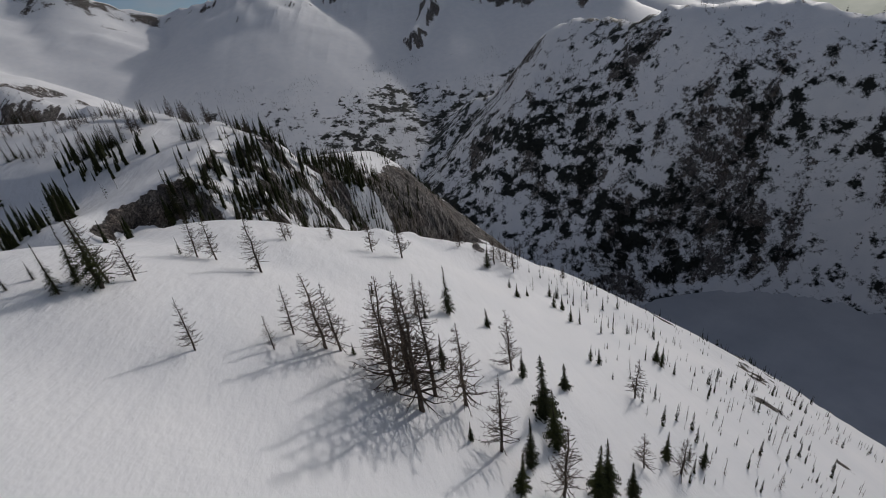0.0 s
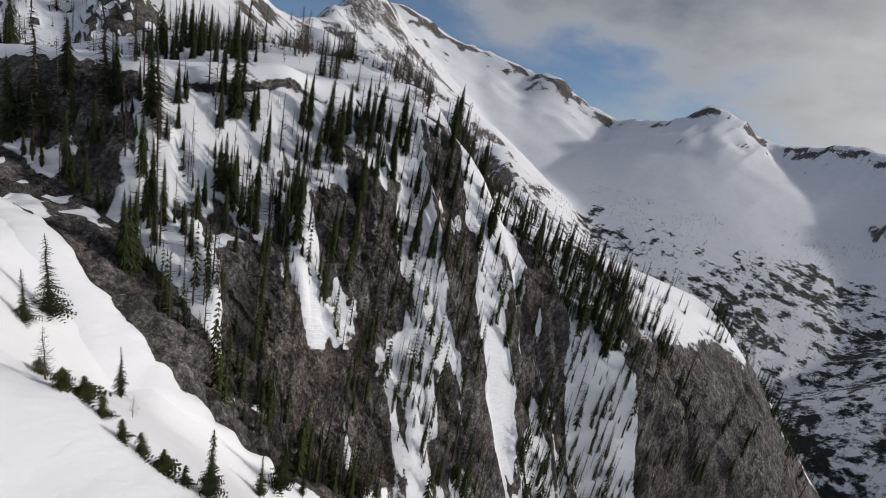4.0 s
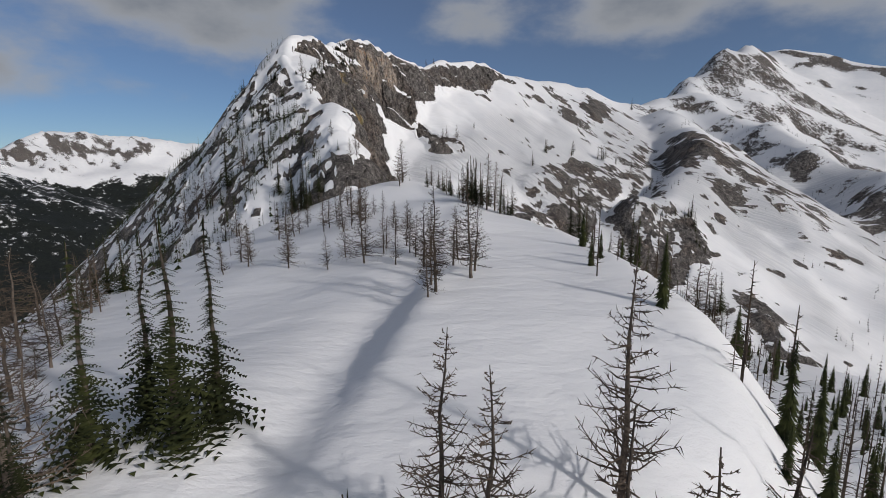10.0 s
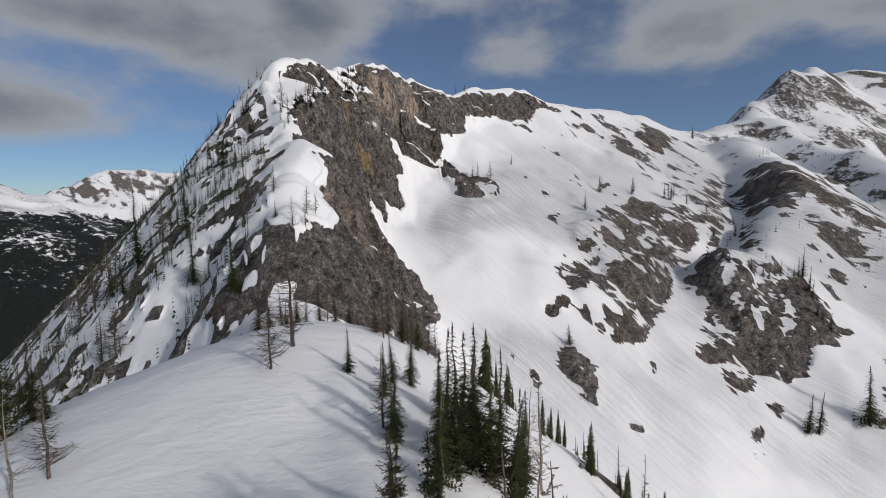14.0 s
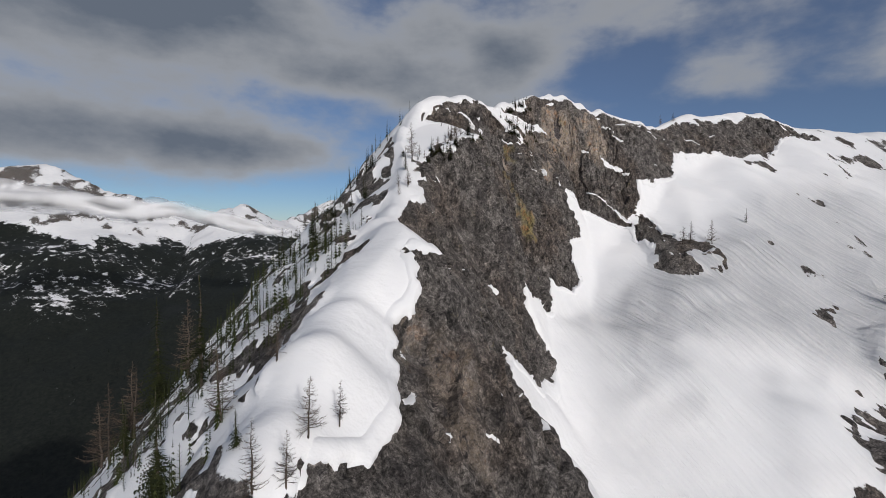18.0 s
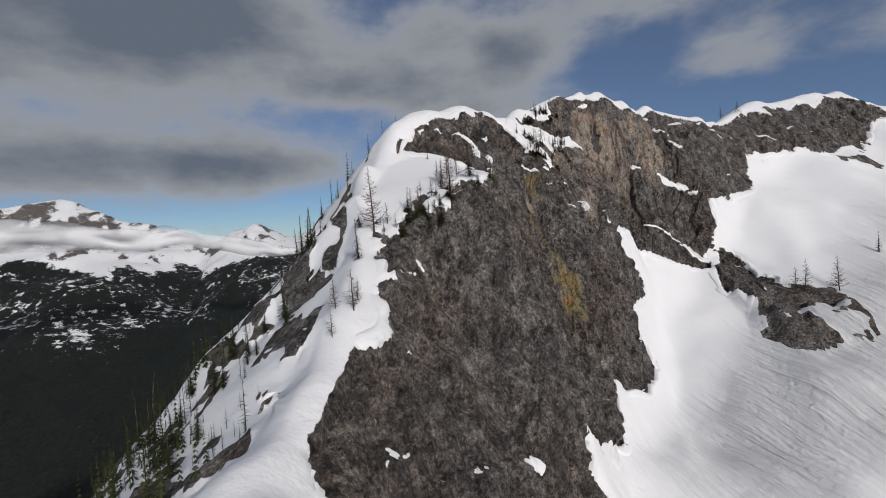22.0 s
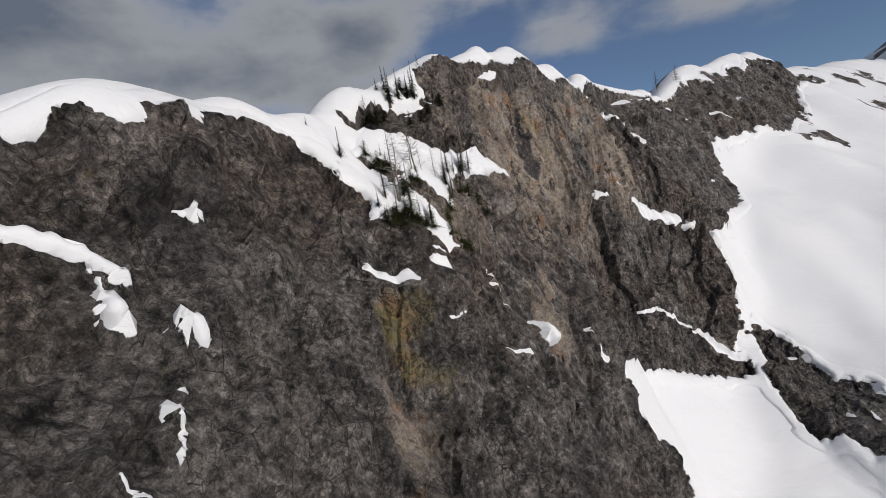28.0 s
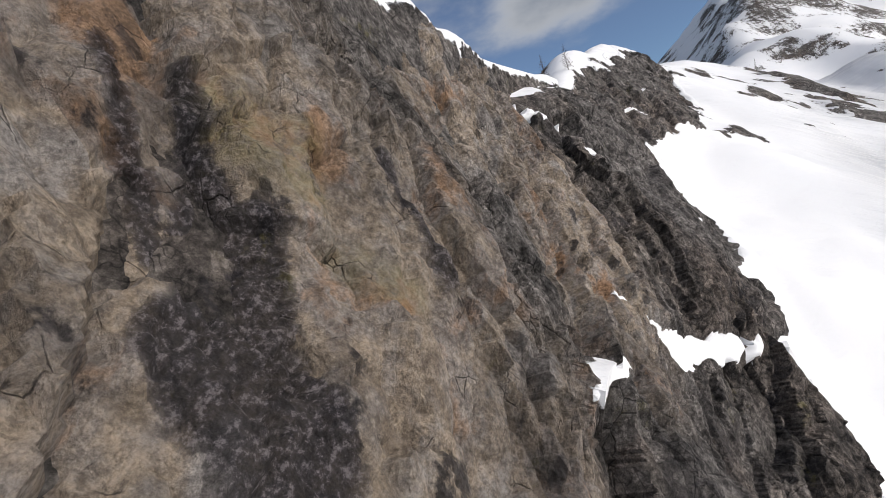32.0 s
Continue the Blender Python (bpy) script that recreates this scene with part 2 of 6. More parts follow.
    rock = m.mix(m.math("MULTIPLY", drip, 0.85), rock, m.ramp(grain, (0.4, (0.010, 0.010, 0.012)), (0.68, (0.075, 0.068, 0.075))))
    band = m.math("MULTIPLY", m.span(m.noise(lp, 0.16, 6, 0.6, (1.0, 1.0, 0.10)), 0.52, 0.60), m.span(m.noise(p, 0.10, 4, 0.6), 0.40, 0.58))
    rock = m.mix(m.math("MULTIPLY", band, 0.55), rock, m.ramp(grain, (0.38, (0.020, 0.018, 0.020)), (0.66, (0.105, 0.093, 0.095))))
    lime = m.node("ShaderNodeAttribute")
    lime.attribute_name = "lime"
    ochre = m.ramp(m.noise(lp, 0.45, 7, 0.7, (1.0, 1.0, 0.5)), (0.40, (0.20, 0.17, 0.10)), (0.50, (0.36, 0.30, 0.13)), (0.60, (0.44, 0.25, 0.11)))
    rock = m.mix(m.math("MULTIPLY", lime.outputs["Fac"], m.span(tone, 0.42, 0.50, 0.15, 0.85)), rock, ochre)
    seep = m.node("ShaderNodeAttribute")
    seep.attribute_name = "drip"
    wet = m.span(m.math("ADD", seep.outputs["Fac"], m.math("MULTIPLY", m.math("SUBTRACT", m.noise(lp, 1.4, 7, 0.7, (1.0, 1.0, 0.25)), 0.5), 2.6)), 0.42, 0.60)
    rock = m.mix(m.math("MULTIPLY", m.math("MULTIPLY", wet, seep.outputs["Fac"]), 0.9), rock, m.ramp(m.noise(p, 5.0, 7, 0.75), (0.42, (0.013, 0.012, 0.015)), (0.53, (0.050, 0.045, 0.052)), (0.62, (0.28, 0.25, 0.26))))
    lichen = m.math("MULTIPLY", m.span(m.noise(p, 0.21, 8, 0.72), 0.60, 0.70), m.span(fine, 0.46, 0.58))
    rock = m.mix(m.math("MULTIPLY", lichen, 0.6), rock, (0.17, 0.15, 0.040, 1))
    def crack(vec, scale, stretch, thin, rough=0.55):
        """Thin winding cracks."""
        off = m.math("ABSOLUTE", m.math("SUBTRACT", m.noise(vec, scale, 2.5, rough, stretch), 0.5))
        return m.span(off, 0.0, thin)

    other = m.node("ShaderNodeMapping", Vector=p)
    other.inputs["Rotation"].default_value = (radians(-30), radians(38), 0.9)
    cracks = m.math("MULTIPLY", crack(lp, 0.36, (1.0, 1.0, 0.22), 0.008), m.math("MULTIPLY", crack(other.outputs[0], 0.50, (1.0, 1.0, 0.25), 0.008), crack(lp, 1.3, (1.0, 1.0, 0.28), 0.014)))
    rock = m.mix(m.math("MULTIPLY", m.math("MULTIPLY", m.math("SUBTRACT", 1.0, cracks), m.span(m.noise(p, 0.28, 4, 0.6), 0.40, 0.58)), m.math("MULTIPLY", m.math("SUBTRACT", 1.0, stain.outputs["Fac"], True), 0.7)), rock, (0.012, 0.011, 0.011, 1))
    gap = m.span(m.noise(p, 0.35, 5, 0.6), 0.42, 0.60)
    seam = m.math("MAXIMUM", m.span(j1, 0.0, 0.014), m.math("MAXIMUM", gap, m.math("MULTIPLY", stain.outputs["Fac"], 1.2, True)))
    chip = m.math("MAXIMUM", m.span(j2, 0.0, 0.035), m.span(m.noise(p, 0.8, 4, 0.6), 0.34, 0.46))
    rock = m.mix(m.math("MULTIPLY", m.math("SUBTRACT", 1.0, m.math("MULTIPLY", seam, chip)), 0.7), rock, (0.010, 0.009, 0.009, 1))
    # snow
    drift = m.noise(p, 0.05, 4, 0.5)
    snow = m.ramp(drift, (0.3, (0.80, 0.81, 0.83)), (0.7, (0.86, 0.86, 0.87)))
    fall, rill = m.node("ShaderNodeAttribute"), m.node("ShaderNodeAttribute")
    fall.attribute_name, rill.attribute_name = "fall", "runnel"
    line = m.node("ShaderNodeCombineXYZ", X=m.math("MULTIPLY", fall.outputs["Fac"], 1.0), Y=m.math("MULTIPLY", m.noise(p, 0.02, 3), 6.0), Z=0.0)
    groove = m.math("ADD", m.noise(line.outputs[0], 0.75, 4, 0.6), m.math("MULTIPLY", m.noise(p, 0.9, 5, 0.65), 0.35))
    grooved = m.math("MULTIPLY", rill.outputs["Fac"], m.span(m.noise(p, 0.012, 3), 0.36, 0.60, 0.15, 1.0))
    # hollows of the grooves tinted grey: their shading put into the snow's colour
    snow = m.mix(m.math("MULTIPLY", grooved, m.span(groove, 0.60, 0.80, 0.45, 0.0)), snow, (0.56, 0.58, 0.62, 1))
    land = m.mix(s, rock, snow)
    wood = m.node("ShaderNodeAttribute")
    wood.attribute_name = "wood"
    stand = m.math("ADD", m.math("MULTIPLY", m.noise(p, 0.035, 6, 0.7), 0.75), m.math("MULTIPLY", m.noise(p, 0.006, 5, 0.6, (1.0, 0.6, 1.0)), 0.45))
    trees = m.math("MULTIPLY", m.math("MULTIPLY", wood.outputs["Fac"], 1.5, True), m.span(m.math("ADD", stand, m.math("MULTIPLY", m.math("SUBTRACT", wood.outputs["Fac"], 1.0), -0.9)), 0.86, 0.78))
    land = m.mix(trees, land, m.ramp(m.noise(p, 0.09, 4, 0.7), (0.3, (0.005, 0.007, 0.006)), (0.7, (0.020, 0.023, 0.018))))
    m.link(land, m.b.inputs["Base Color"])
    m.put(m.b.inputs["Roughness"], m.span(s, 0, 1, 0.80, 0.62))
    m.b.inputs["Specular IOR Level"].default_value = 0.25
    hr = m.math("ADD", m.math("MULTIPLY", streak, 1.3), m.math("ADD", m.math("MULTIPLY", fine, 0.8), m.math("ADD", m.math("MULTIPLY", grain, 0.20), m.math("MULTIPLY", speck, 0.05))))
    hr = m.math("ADD", hr, m.math("ADD", m.math("MULTIPLY", d1, -0.55), m.math("ADD", m.math("MULTIPLY", d2, -0.26), m.math("MULTIPLY", d3, -0.10))))
    hr = m.math("ADD", hr, m.math("ADD", m.math("MULTIPLY", g1, 0.40), m.math("MULTIPLY", m.math("MULTIPLY", seam, chip), 0.25)))
    hs = m.math("ADD", m.math("MULTIPLY", m.noise(p, 0.30, 8, 0.55, (1.0, 0.45, 1.0)), 0.55), m.math("MULTIPLY", m.noise(p, 2.2, 6, 0.6, (1.0, 0.6, 1.0)), 0.06))
    hs = m.math("ADD", hs, m.math("MULTIPLY", m.math("MULTIPLY", groove, grooved), 3.4))
    h = m.node("ShaderNodeMix", Factor=s, A=hr, B=hs)
    m.link(m.bump(h.outputs[0], 0.9, 1.0), m.b.inputs["Normal"])
    return m.m


GROUND = terrain_material("snow_over_rock")
ice = Mat("lake_snow")
ice.link(ice.ramp(ice.noise(ice.place(), 0.012, 6, 0.6), (0.3, (0.55, 0.57, 0.60)), (0.7, (0.70, 0.71, 0.73))), ice.b.inputs["Base Color"])
ice.b.inputs["Roughness"].default_value = 0.6
ICE = ice.m
FIR = tree_material("fir_needles", (0.009, 0.014, 0.006), (0.048, 0.054, 0.017), 1.7)
BARK = tree_material("larch_bark", (0.045, 0.036, 0.030), (0.13, 0.105, 0.085), 2.6)
TWIG = tree_material("larch_twigs", (0.05, 0.038, 0.030), (0.12, 0.092, 0.07), 2.0)
DEAD = tree_material("weathered_wood", (0.12, 0.105, 0.09), (0.27, 0.245, 0.21), 3.0)
FAR = tree_material("far_conifers", (0.006, 0.009, 0.007), (0.022, 0.027, 0.018), 0.03)
SHRUB = tree_material("dwarf_fir_needles", (0.018, 0.022, 0.008), (0.075, 0.078, 0.024), 2.2)

# ---------------------------------------------------------------- the ground
def lattice(ix, iy, iz, seed):
    h = (ix.astype(np.int64) * 374761393 + iy.astype(np.int64) * 668265263 + iz.astype(np.int64) * 2147483647 + seed * 1274126177) & 0xFFFFFFFF
    h = ((h ^ (h >> 13)) * 1103515245) & 0xFFFFFFFF
    return ((h ^ (h >> 16)) & 0xFFFF) / 32767.5 - 1.0


def noise2(x, y, seed=0):
    ix, iy = np.floor(x), np.floor(y)
    fx, fy = x - ix, y - iy
    ux, uy = fx * fx * fx * (fx * (fx * 6 - 15) + 10), fy * fy * fy * (fy * (fy * 6 - 15) + 10)
    z = np.zeros_like(ix)
    a, b = lattice(ix, iy, z, seed), lattice(ix + 1, iy, z, seed)
    c, d = lattice(ix, iy + 1, z, seed), lattice(ix + 1, iy + 1, z, seed)
    return (a + (b - a) * ux) * (1 - uy) + (c + (d - c) * ux) * uy


def noise3(x, y, z, seed=0):
    i = [np.floor(v) for v in (x, y, z)]
    f = [v - k for v, k in zip((x, y, z), i)]
    u = [v * v * (3 - 2 * v) for v in f]
    out = 0.0
    for a in (0, 1):
        for b in (0, 1):
            for c in (0, 1):
                w = (u[0] if a else 1 - u[0]) * (u[1] if b else 1 - u[1]) * (u[2] if c else 1 - u[2])
                out = out + w * lattice(i[0] + a, i[1] + b, i[2] + c, seed)
    return out


def fbm(x, y, size, octaves, seed, rough=0.5):
    out, amp, total = 0.0, 1.0, 0.0
    for k in range(octaves):
        out = out + amp * noise2(x / size + 17.3 * k, y / size - 9.1 * k, seed + k)
        total += amp
        amp, size = amp * rough, size / 2.03
    return out / total


def ridged(x, y, size, octaves, seed):
    out, amp, total = 0.0, 1.0, 0.0
    for k in range(octaves):
        out = out + amp * (1 - 2 * np.abs(noise2(x / size + 3.7 * k, y / size + 5.9 * k, seed + k)))
        total += amp
        amp, size = amp * 0.5, size / 2.1
    return out / total


def step(v, lo, hi):
    t = np.clip((v - lo) / (hi - lo), 0, 1)
    return t * t * (3 - 2 * t)


def smax(a, b, k):
    h = np.clip(0.5 + 0.5 * (a - b) / k, 0, 1)
    return b + (a - b) * h + k * h * (1 - h)


# crest lines: x, y, height, then the two flanks: first slope, its drop, slope below; roundness of the crest. Flank A lies to the right of the way along the line.
MAIN = [
    (-68, 179, -6.8, 1.7, 60, 1.1, 0.3, 6, 0.8, 6),
    (-91, 177, -4, 1.25, 40, 1.2, 0.22, 6, 0.7, 8),
    (-128, 188, -1.5, 1.3, 40, 1.1, 0.24, 8, 0.72, 9),
    (-148, 190, -0.5, 1.25, 40, 1.0, 0.28, 10, 0.75, 10),
    (-166, 182.5, 2, 1, 50, 0.8, 0.45, 20, 0.8, 12),
    (-190, 172, -3, 0.95, 50, 0.75, 0.85, 40, 0.8, 8),
    (-203, 168, -1, 1.1, 50, 0.72, 1.25, 120, 0.95, 6),
    (-212, 164.5, 11.1, 1.45, 55, 0.72, 1.6, 140, 1.1, 5),
    (-219, 162, 15.6, 1.55, 55, 0.72, 1.6, 140, 1.1, 5),
    (-230, 158.5, 17.6, 1.55, 60, 0.72, 1.6, 140, 1.1, 5),
    (-240, 156, 22.6, 1.55, 60, 0.72, 1.3, 140, 1.1, 4),
    (-246, 155, 27.0, 1.55, 60, 0.72, 1.0, 30, 1.2, 4),
    (-253, 149, 28.0, 1.55, 60, 0.72, 0.9, 24, 1.2, 4),
    (-262, 144.5, 30.2, 1.6, 60, 0.72, 0.95, 24, 1.25, 4),
    (-270, 141, 35.0, 1.6, 62, 0.72, 1.0, 24, 1.25, 4),
    (-278, 138, 39.6, 1.6, 62, 0.72, 1.1, 30, 1.25, 4),
    (-290, 129, 49.2, 1.65, 64, 0.72, 1.25, 40, 1.2, 3),
    (-304, 125.5, 55.6, 1.7, 64, 0.72, 1.5, 60, 1.1, 2),
    (-312, 125.3, 59.6, 2.0, 68, 0.74, 1.5, 130, 1, 3),
    (-318, 125.5, 65.6, 2.4, 72, 0.74, 1.5, 130, 1, 7),
    (-324, 126.5, 69.2, 2.6, 72, 0.74, 1.4, 130, 1, 10),
    (-333, 128.5, 71.6, 2.9, 76, 0.76, 1.4, 130, 1, 13),
    (-341, 131.5, 71.8, 2.6, 80, 0.76, 1.4, 130, 1, 5),
    (-348, 136.5, 71.1, 1.85, 72, 0.76, 1.4, 130, 1, 5),
    (-355, 140.5, 74.6, 1.9, 66, 0.76, 1.4, 130, 1, 4),
    (-366, 147, 79.4, 2.4, 60, 0.74, 1.4, 130, 1, 2.5),
    (-374, 151.8, 81.3, 3.3, 64, 0.74, 1.4, 130, 1, 1.8),
    (-381, 156, 82.3, 3.1, 62, 0.72, 1.4, 130, 1, 1.8),
    (-388, 160.3, 80.3, 2.8, 56, 0.72, 1.4, 130, 1, 1.8),
    (-392, 163, 78.3, 2.4, 50, 0.72, 1.4, 130, 1, 2),
    (-403, 170, 80.6, 1.8, 38, 0.72, 0.98, 110, 0.9, 3),
    (-424, 184, 78.6, 1.9, 28, 0.72, 0.98, 110, 0.9, 4),
    (-436, 191, 78.1, 1.6, 22, 0.72, 0.98, 110, 0.9, 5),
    (-462, 207.5, 88.6, 1.6, 24, 0.72, 0.98, 110, 0.9, 5),
    (-502, 234.5, 96.1, 1.6, 24, 0.72, 0.98, 110, 0.9, 5),
    (-520, 248, 98.6, 1.5, 16, 0.72, 0.98, 110, 0.9, 6),
    (-546, 269, 94.1, 0.9, 12, 0.68, 0.98, 110, 0.9, 8),
    (-571, 290, 96.6, 0.8, 12, 0.68, 0.8, 60, 0.8, 8),
    (-654, 364, 106, 0.75, 12, 0.68, 0.8, 60, 0.8, 10),
    (-740, 440, 108, 0.75, 12, 0.62, 0.8, 60, 0.8, 10),
    (-838, 538, 118, 0.8, 20, 0.62, 0.8, 60, 0.8, 10),
    (-900, 640, 143, 0.9, 40, 0.62, 0.8, 60, 0.8, 10),
    (-1300, 1000, 290, 0.9, 80, 0.62, 0.8, 60, 0.7, 12),
    (-2090, 1620, 485, 0.95, 120, 0.6, 0.8, 90, 0.7, 14),
]
# snow shelf between the arete and the first dome: x, its inner edge y and height, its outer edge y and height, slope of the face below
SHELF = [
    (-236, 157, 17.5, 166, 13.0, 1.45),
    (-241, 156, 22.6, 165, 20.0, 1.5),
    (-246, 155, 26.9, 164, 23.3, 1.6),
    (-252, 149.5, 27.4, 157.5, 24.2, 1.55),
    (-261, 145, 29.8, 150, 28.2, 1.5),
    (-272, 140, 36.2, 145.5, 34.7, 1.6),
    (-279, 138, 40.2, 143.5, 38.3, 1.7),
    (-289, 131, 47.4, 141, 44.5, 1.85),
    (-294, 129, 50.4, 144, 48.6, 2.1),
    (-300, 127.5, 53.2, 146.5, 51.8, 2.5),
    (-306, 127, 56.5, 147.5, 53.0, 2.8),
    (-313, 128, 60.0, 145, 54.0, 2.6),
    (-320, 129, 63.0, 141, 57.0, 2.4),
    (-328, 130, 66.0, 139.5, 61.0, 2.4),
]
# broad back of the snow crest, up to the edge of its steep bank: as above
BROW = [
    (-80, 181, -4.8, 188, -7.5, 0.9),
    (-86, 181.5, -4.0, 194, -6.0, 1.1),
    (-92, 183, -3.3, 199, -4.8, 1.2),
    (-100, 185, -2.6, 202.5, -3.4, 1.3),
    (-110, 187, -2.1, 203, -2.6, 1.35),
    (-120, 188, -1.6, 202.5, -2.2, 1.35),
    (-130, 190, -1.0, 202, -2.3, 1.3),
    (-140, 191, -0.6, 199.5, -1.8, 1.3),
    (-150, 190, -0.3, 196.5, -1.0, 1.2),
    (-160, 186, 1.2, 193, 0.2, 1.2),
]
SPUR = [
    (-30, -160, 62, 0.72, 90, 0.80, 0.7, 60, 0.8, 25),
    (-50, -60, 27, 0.75, 90, 0.82, 0.7, 60, 0.8, 25),
    (-62, 20, 5, 0.75, 90, 0.82, 0.7, 60, 0.8, 25),
    (-56, 60, -3, 0.75, 90, 0.82, 0.7, 60, 0.8, 25),
    (-47, 92, -14, 0.75, 90, 0.82, 0.7, 60, 0.8, 25),
    (-47, 111, -20, 0.75, 90, 1.00, 0.9, 60, 0.8, 22),
    (-46, 121, -24, 1.25, 90, 1.10, 1.1, 60, 0.9, 12),
]
NOSE = [
    (-105, 86, -22, 1.20, 20, 0.80, 0.35, 30, 0.80, 10),
    (-76, 108, -14, 1.70, 24, 0.90, 0.30, 30, 0.80, 8),
    (-60, 128, -12, 2.10, 34, 1.00, 0.25, 30, 0.80, 5),
    (-59, 148, -9.5, 2.10, 36, 1.05, 0.22, 30, 0.80, 4),
    (-61.5, 164, -9.5, 2.10, 36, 1.05, 0.20, 30, 0.80, 3.5),
    (-66, 175, -8.5, 1.90, 36, 1.05, 0.30, 30, 0.80, 4),
]
RIB = [
    (-900, 640, 143, 0.80, 80, 0.65, 0.80, 60, 0.65, 8),
    (-700, 640, 70, 0.85, 80, 0.65, 0.90, 60, 0.65, 8),
    (-500, 640, 0, 0.90, 80, 0.65, 1.10, 70, 0.65, 8),
    (-410, 640, -38, 0.90, 80, 0.70, 1.10, 70, 0.65, 8),
    (-280, 615, -110, 0.80, 80, 0.70, 0.90, 70, 0.65, 14),
    (-160, 640, -200, 0.70, 80, 0.70, 0.90, 70, 0.65, 20),
    (20, 760, -360, 0.70, 80, 0.70, 0.90, 70, 0.65, 20),
]
OUTCROP = [
    (-640, 480, 75, 0.8, 30, 0.7, 0.7, 30, 0.7, 14),
    (-535, 455, 44, 0.9, 40, 0.7, 0.8, 30, 0.7, 14),
    (-455, 425, 22, 1.1, 45, 0.7, 0.9, 30, 0.7, 12),
    (-405, 375, -2, 1.1, 45, 0.7, 0.9, 30, 0.7, 12),
    (-364, 340, -14, 1.1, 45, 0.7, 0.9, 30, 0.7, 12),
    (-350, 312, -20, 1.3, 40, 0.75, 1.0, 30, 0.75, 7),
]
NORTH = [
    (-2090, 1620, 485, 0.75, 160, 0.55, 0.8, 60, 0.7, 12),
    (-1700, 2036, 352, 0.75, 120, 0.52, 0.8, 60, 0.7, 12),
    (-1384, 2155, 282, 0.85, 120, 0.50, 0.8, 60, 0.7, 12),
    (-1030, 2330, 132, 0.80, 60, 0.48, 0.8, 60, 0.7, 12),
    (-800, 2260, 165, 0.80, 60, 0.48, 0.8, 60, 0.7, 12),
    (-629, 2271, 240, 0.80, 80, 0.46, 0.8, 60, 0.7, 8),
    (-420, 2400, 145, 0.70, 60, 0.46, 0.8, 60, 0.7, 12),
    (-136, 2359, 178, 0.80, 80, 0.46, 0.8, 60, 0.7, 10),
    (200, 2200, 110, 0.80, 60, 0.46, 0.8, 60, 0.7, 12),
    (451, 2016, 36, 0.80, 60, 0.46, 0.8, 60, 0.7, 14),
    (760, 1900, 5, 0.70, 60, 0.46, 0.8, 60, 0.7, 14),
]
KNOB = [
    (120, 2150, 90, 0.9, 60, 0.5, 0.9, 60, 0.5, 10),
    (20, 1900, -25, 1.1, 90, 0.5, 1.1, 90, 0.5, 10),
    (-10, 1760, -150, 0.9, 60, 0.5, 0.9, 60, 0.5, 14),
]
EAST = [
    (60, 1480, -292, 0.6, 60, 0.6, 0.6, 60, 0.6, 20),
    (170, 1330, -215, 0.8, 60, 0.7, 0.6, 60, 0.6, 20),
    (355, 1111, -52, 0.9, 120, 0.9, 0.6, 60, 0.6, 20),
    (520, 900, -42, 1.0, 120, 1.25, 0.6, 60, 0.6, 20),
    (690, 770, -62, 1.0, 120, 1.30, 0.6, 60, 0.6, 20),
    (900, 500, -60, 1.0, 120, 1.25, 0.6, 60, 0.6, 20),
    (1100, 100, -20, 1.0, 120, 1.1, 0.6, 60, 0.6, 20),
]
SOUTH = [
    (-200, -3400, 120, 0.5, 200, 0.42, 0.6, 60, 0.6, 20),
    (-900, -3150, 215, 0.5, 200, 0.42, 0.6, 60, 0.6, 20),
    (-1208, -3163, 283, 0.6, 200, 0.42, 0.6, 60, 0.6, 20),
    (-1678, -2983, 358, 0.65, 200, 0.42, 0.6, 60, 0.6, 14),
    (-1900, -2650, 200, 0.5, 200, 0.42, 0.6, 60, 0.6, 20),
    (-2080, -2250, 60, 0.5, 200, 0.42, 0.6, 60, 0.6, 20),
    (-2235, -2018, 158, 0.6, 150, 0.42, 0.6, 60, 0.6, 14),
    (-2600, -2150, 70, 0.5, 200, 0.42, 0.6, 60, 0.6, 20),
    (-3300, -2150, 240, 0.7, 200, 0.42, 0.6, 60, 0.6, 12),
    (-3440, -1960, 245, 0.7, 200, 0.42, 0.6, 60, 0.6, 12),
    (-3900, -1300, 190, 0.5, 200, 0.42, 0.6, 60, 0.6, 20),
]
BEYOND = [
    (700, 3300, 30, 0.5, 200, 0.4, 0.6, 60, 0.6, 20),
    (1375, 3613, 215, 0.8, 150, 0.4, 0.8, 150, 0.6, 10),
    (1900, 3300, 20, 0.5, 200, 0.4, 0.6, 60, 0.6, 20),
]
EDGE = [
    (-34, 111, -21, 0.80, 60, 0.85, 1.2, 60, 1.0, 6),
    (-15, 126.5, -33.2, 0.80, 60, 0.85, 1.2, 60, 1.0, 5),
    (-8, 139, -40, 0.80, 60, 0.85, 1.0, 60, 1.0, 10),
    (4, 146, -47.5, 0.80, 60, 0.85, 1.0, 60, 1.0, 10),
    (14, 151, -55, 0.80, 60, 0.85, 1.0, 60, 1.0, 10),
    (40, 166, -78, 0.80, 60, 0.85, 1.0, 60, 1.0, 12),
]
# floor of the gully between the open slope and the nose: x, y, height
GULLY = [(-62, 112, -19), (-45, 123, -26), (-34, 128.5, -35), (-28, 137, -45), (-22, 150, -58), (-9, 168, -82), (12, 196, -118), (50, 240, -168)]
LAKE_Z = -481.0
# hollow at the foot of the face: x, y, depth
FOOT = [(-398, 189, 3), (-381, 182.5, 11), (-362, 176.5, 10), (-342, 171, 9), (-326, 168, 4)]
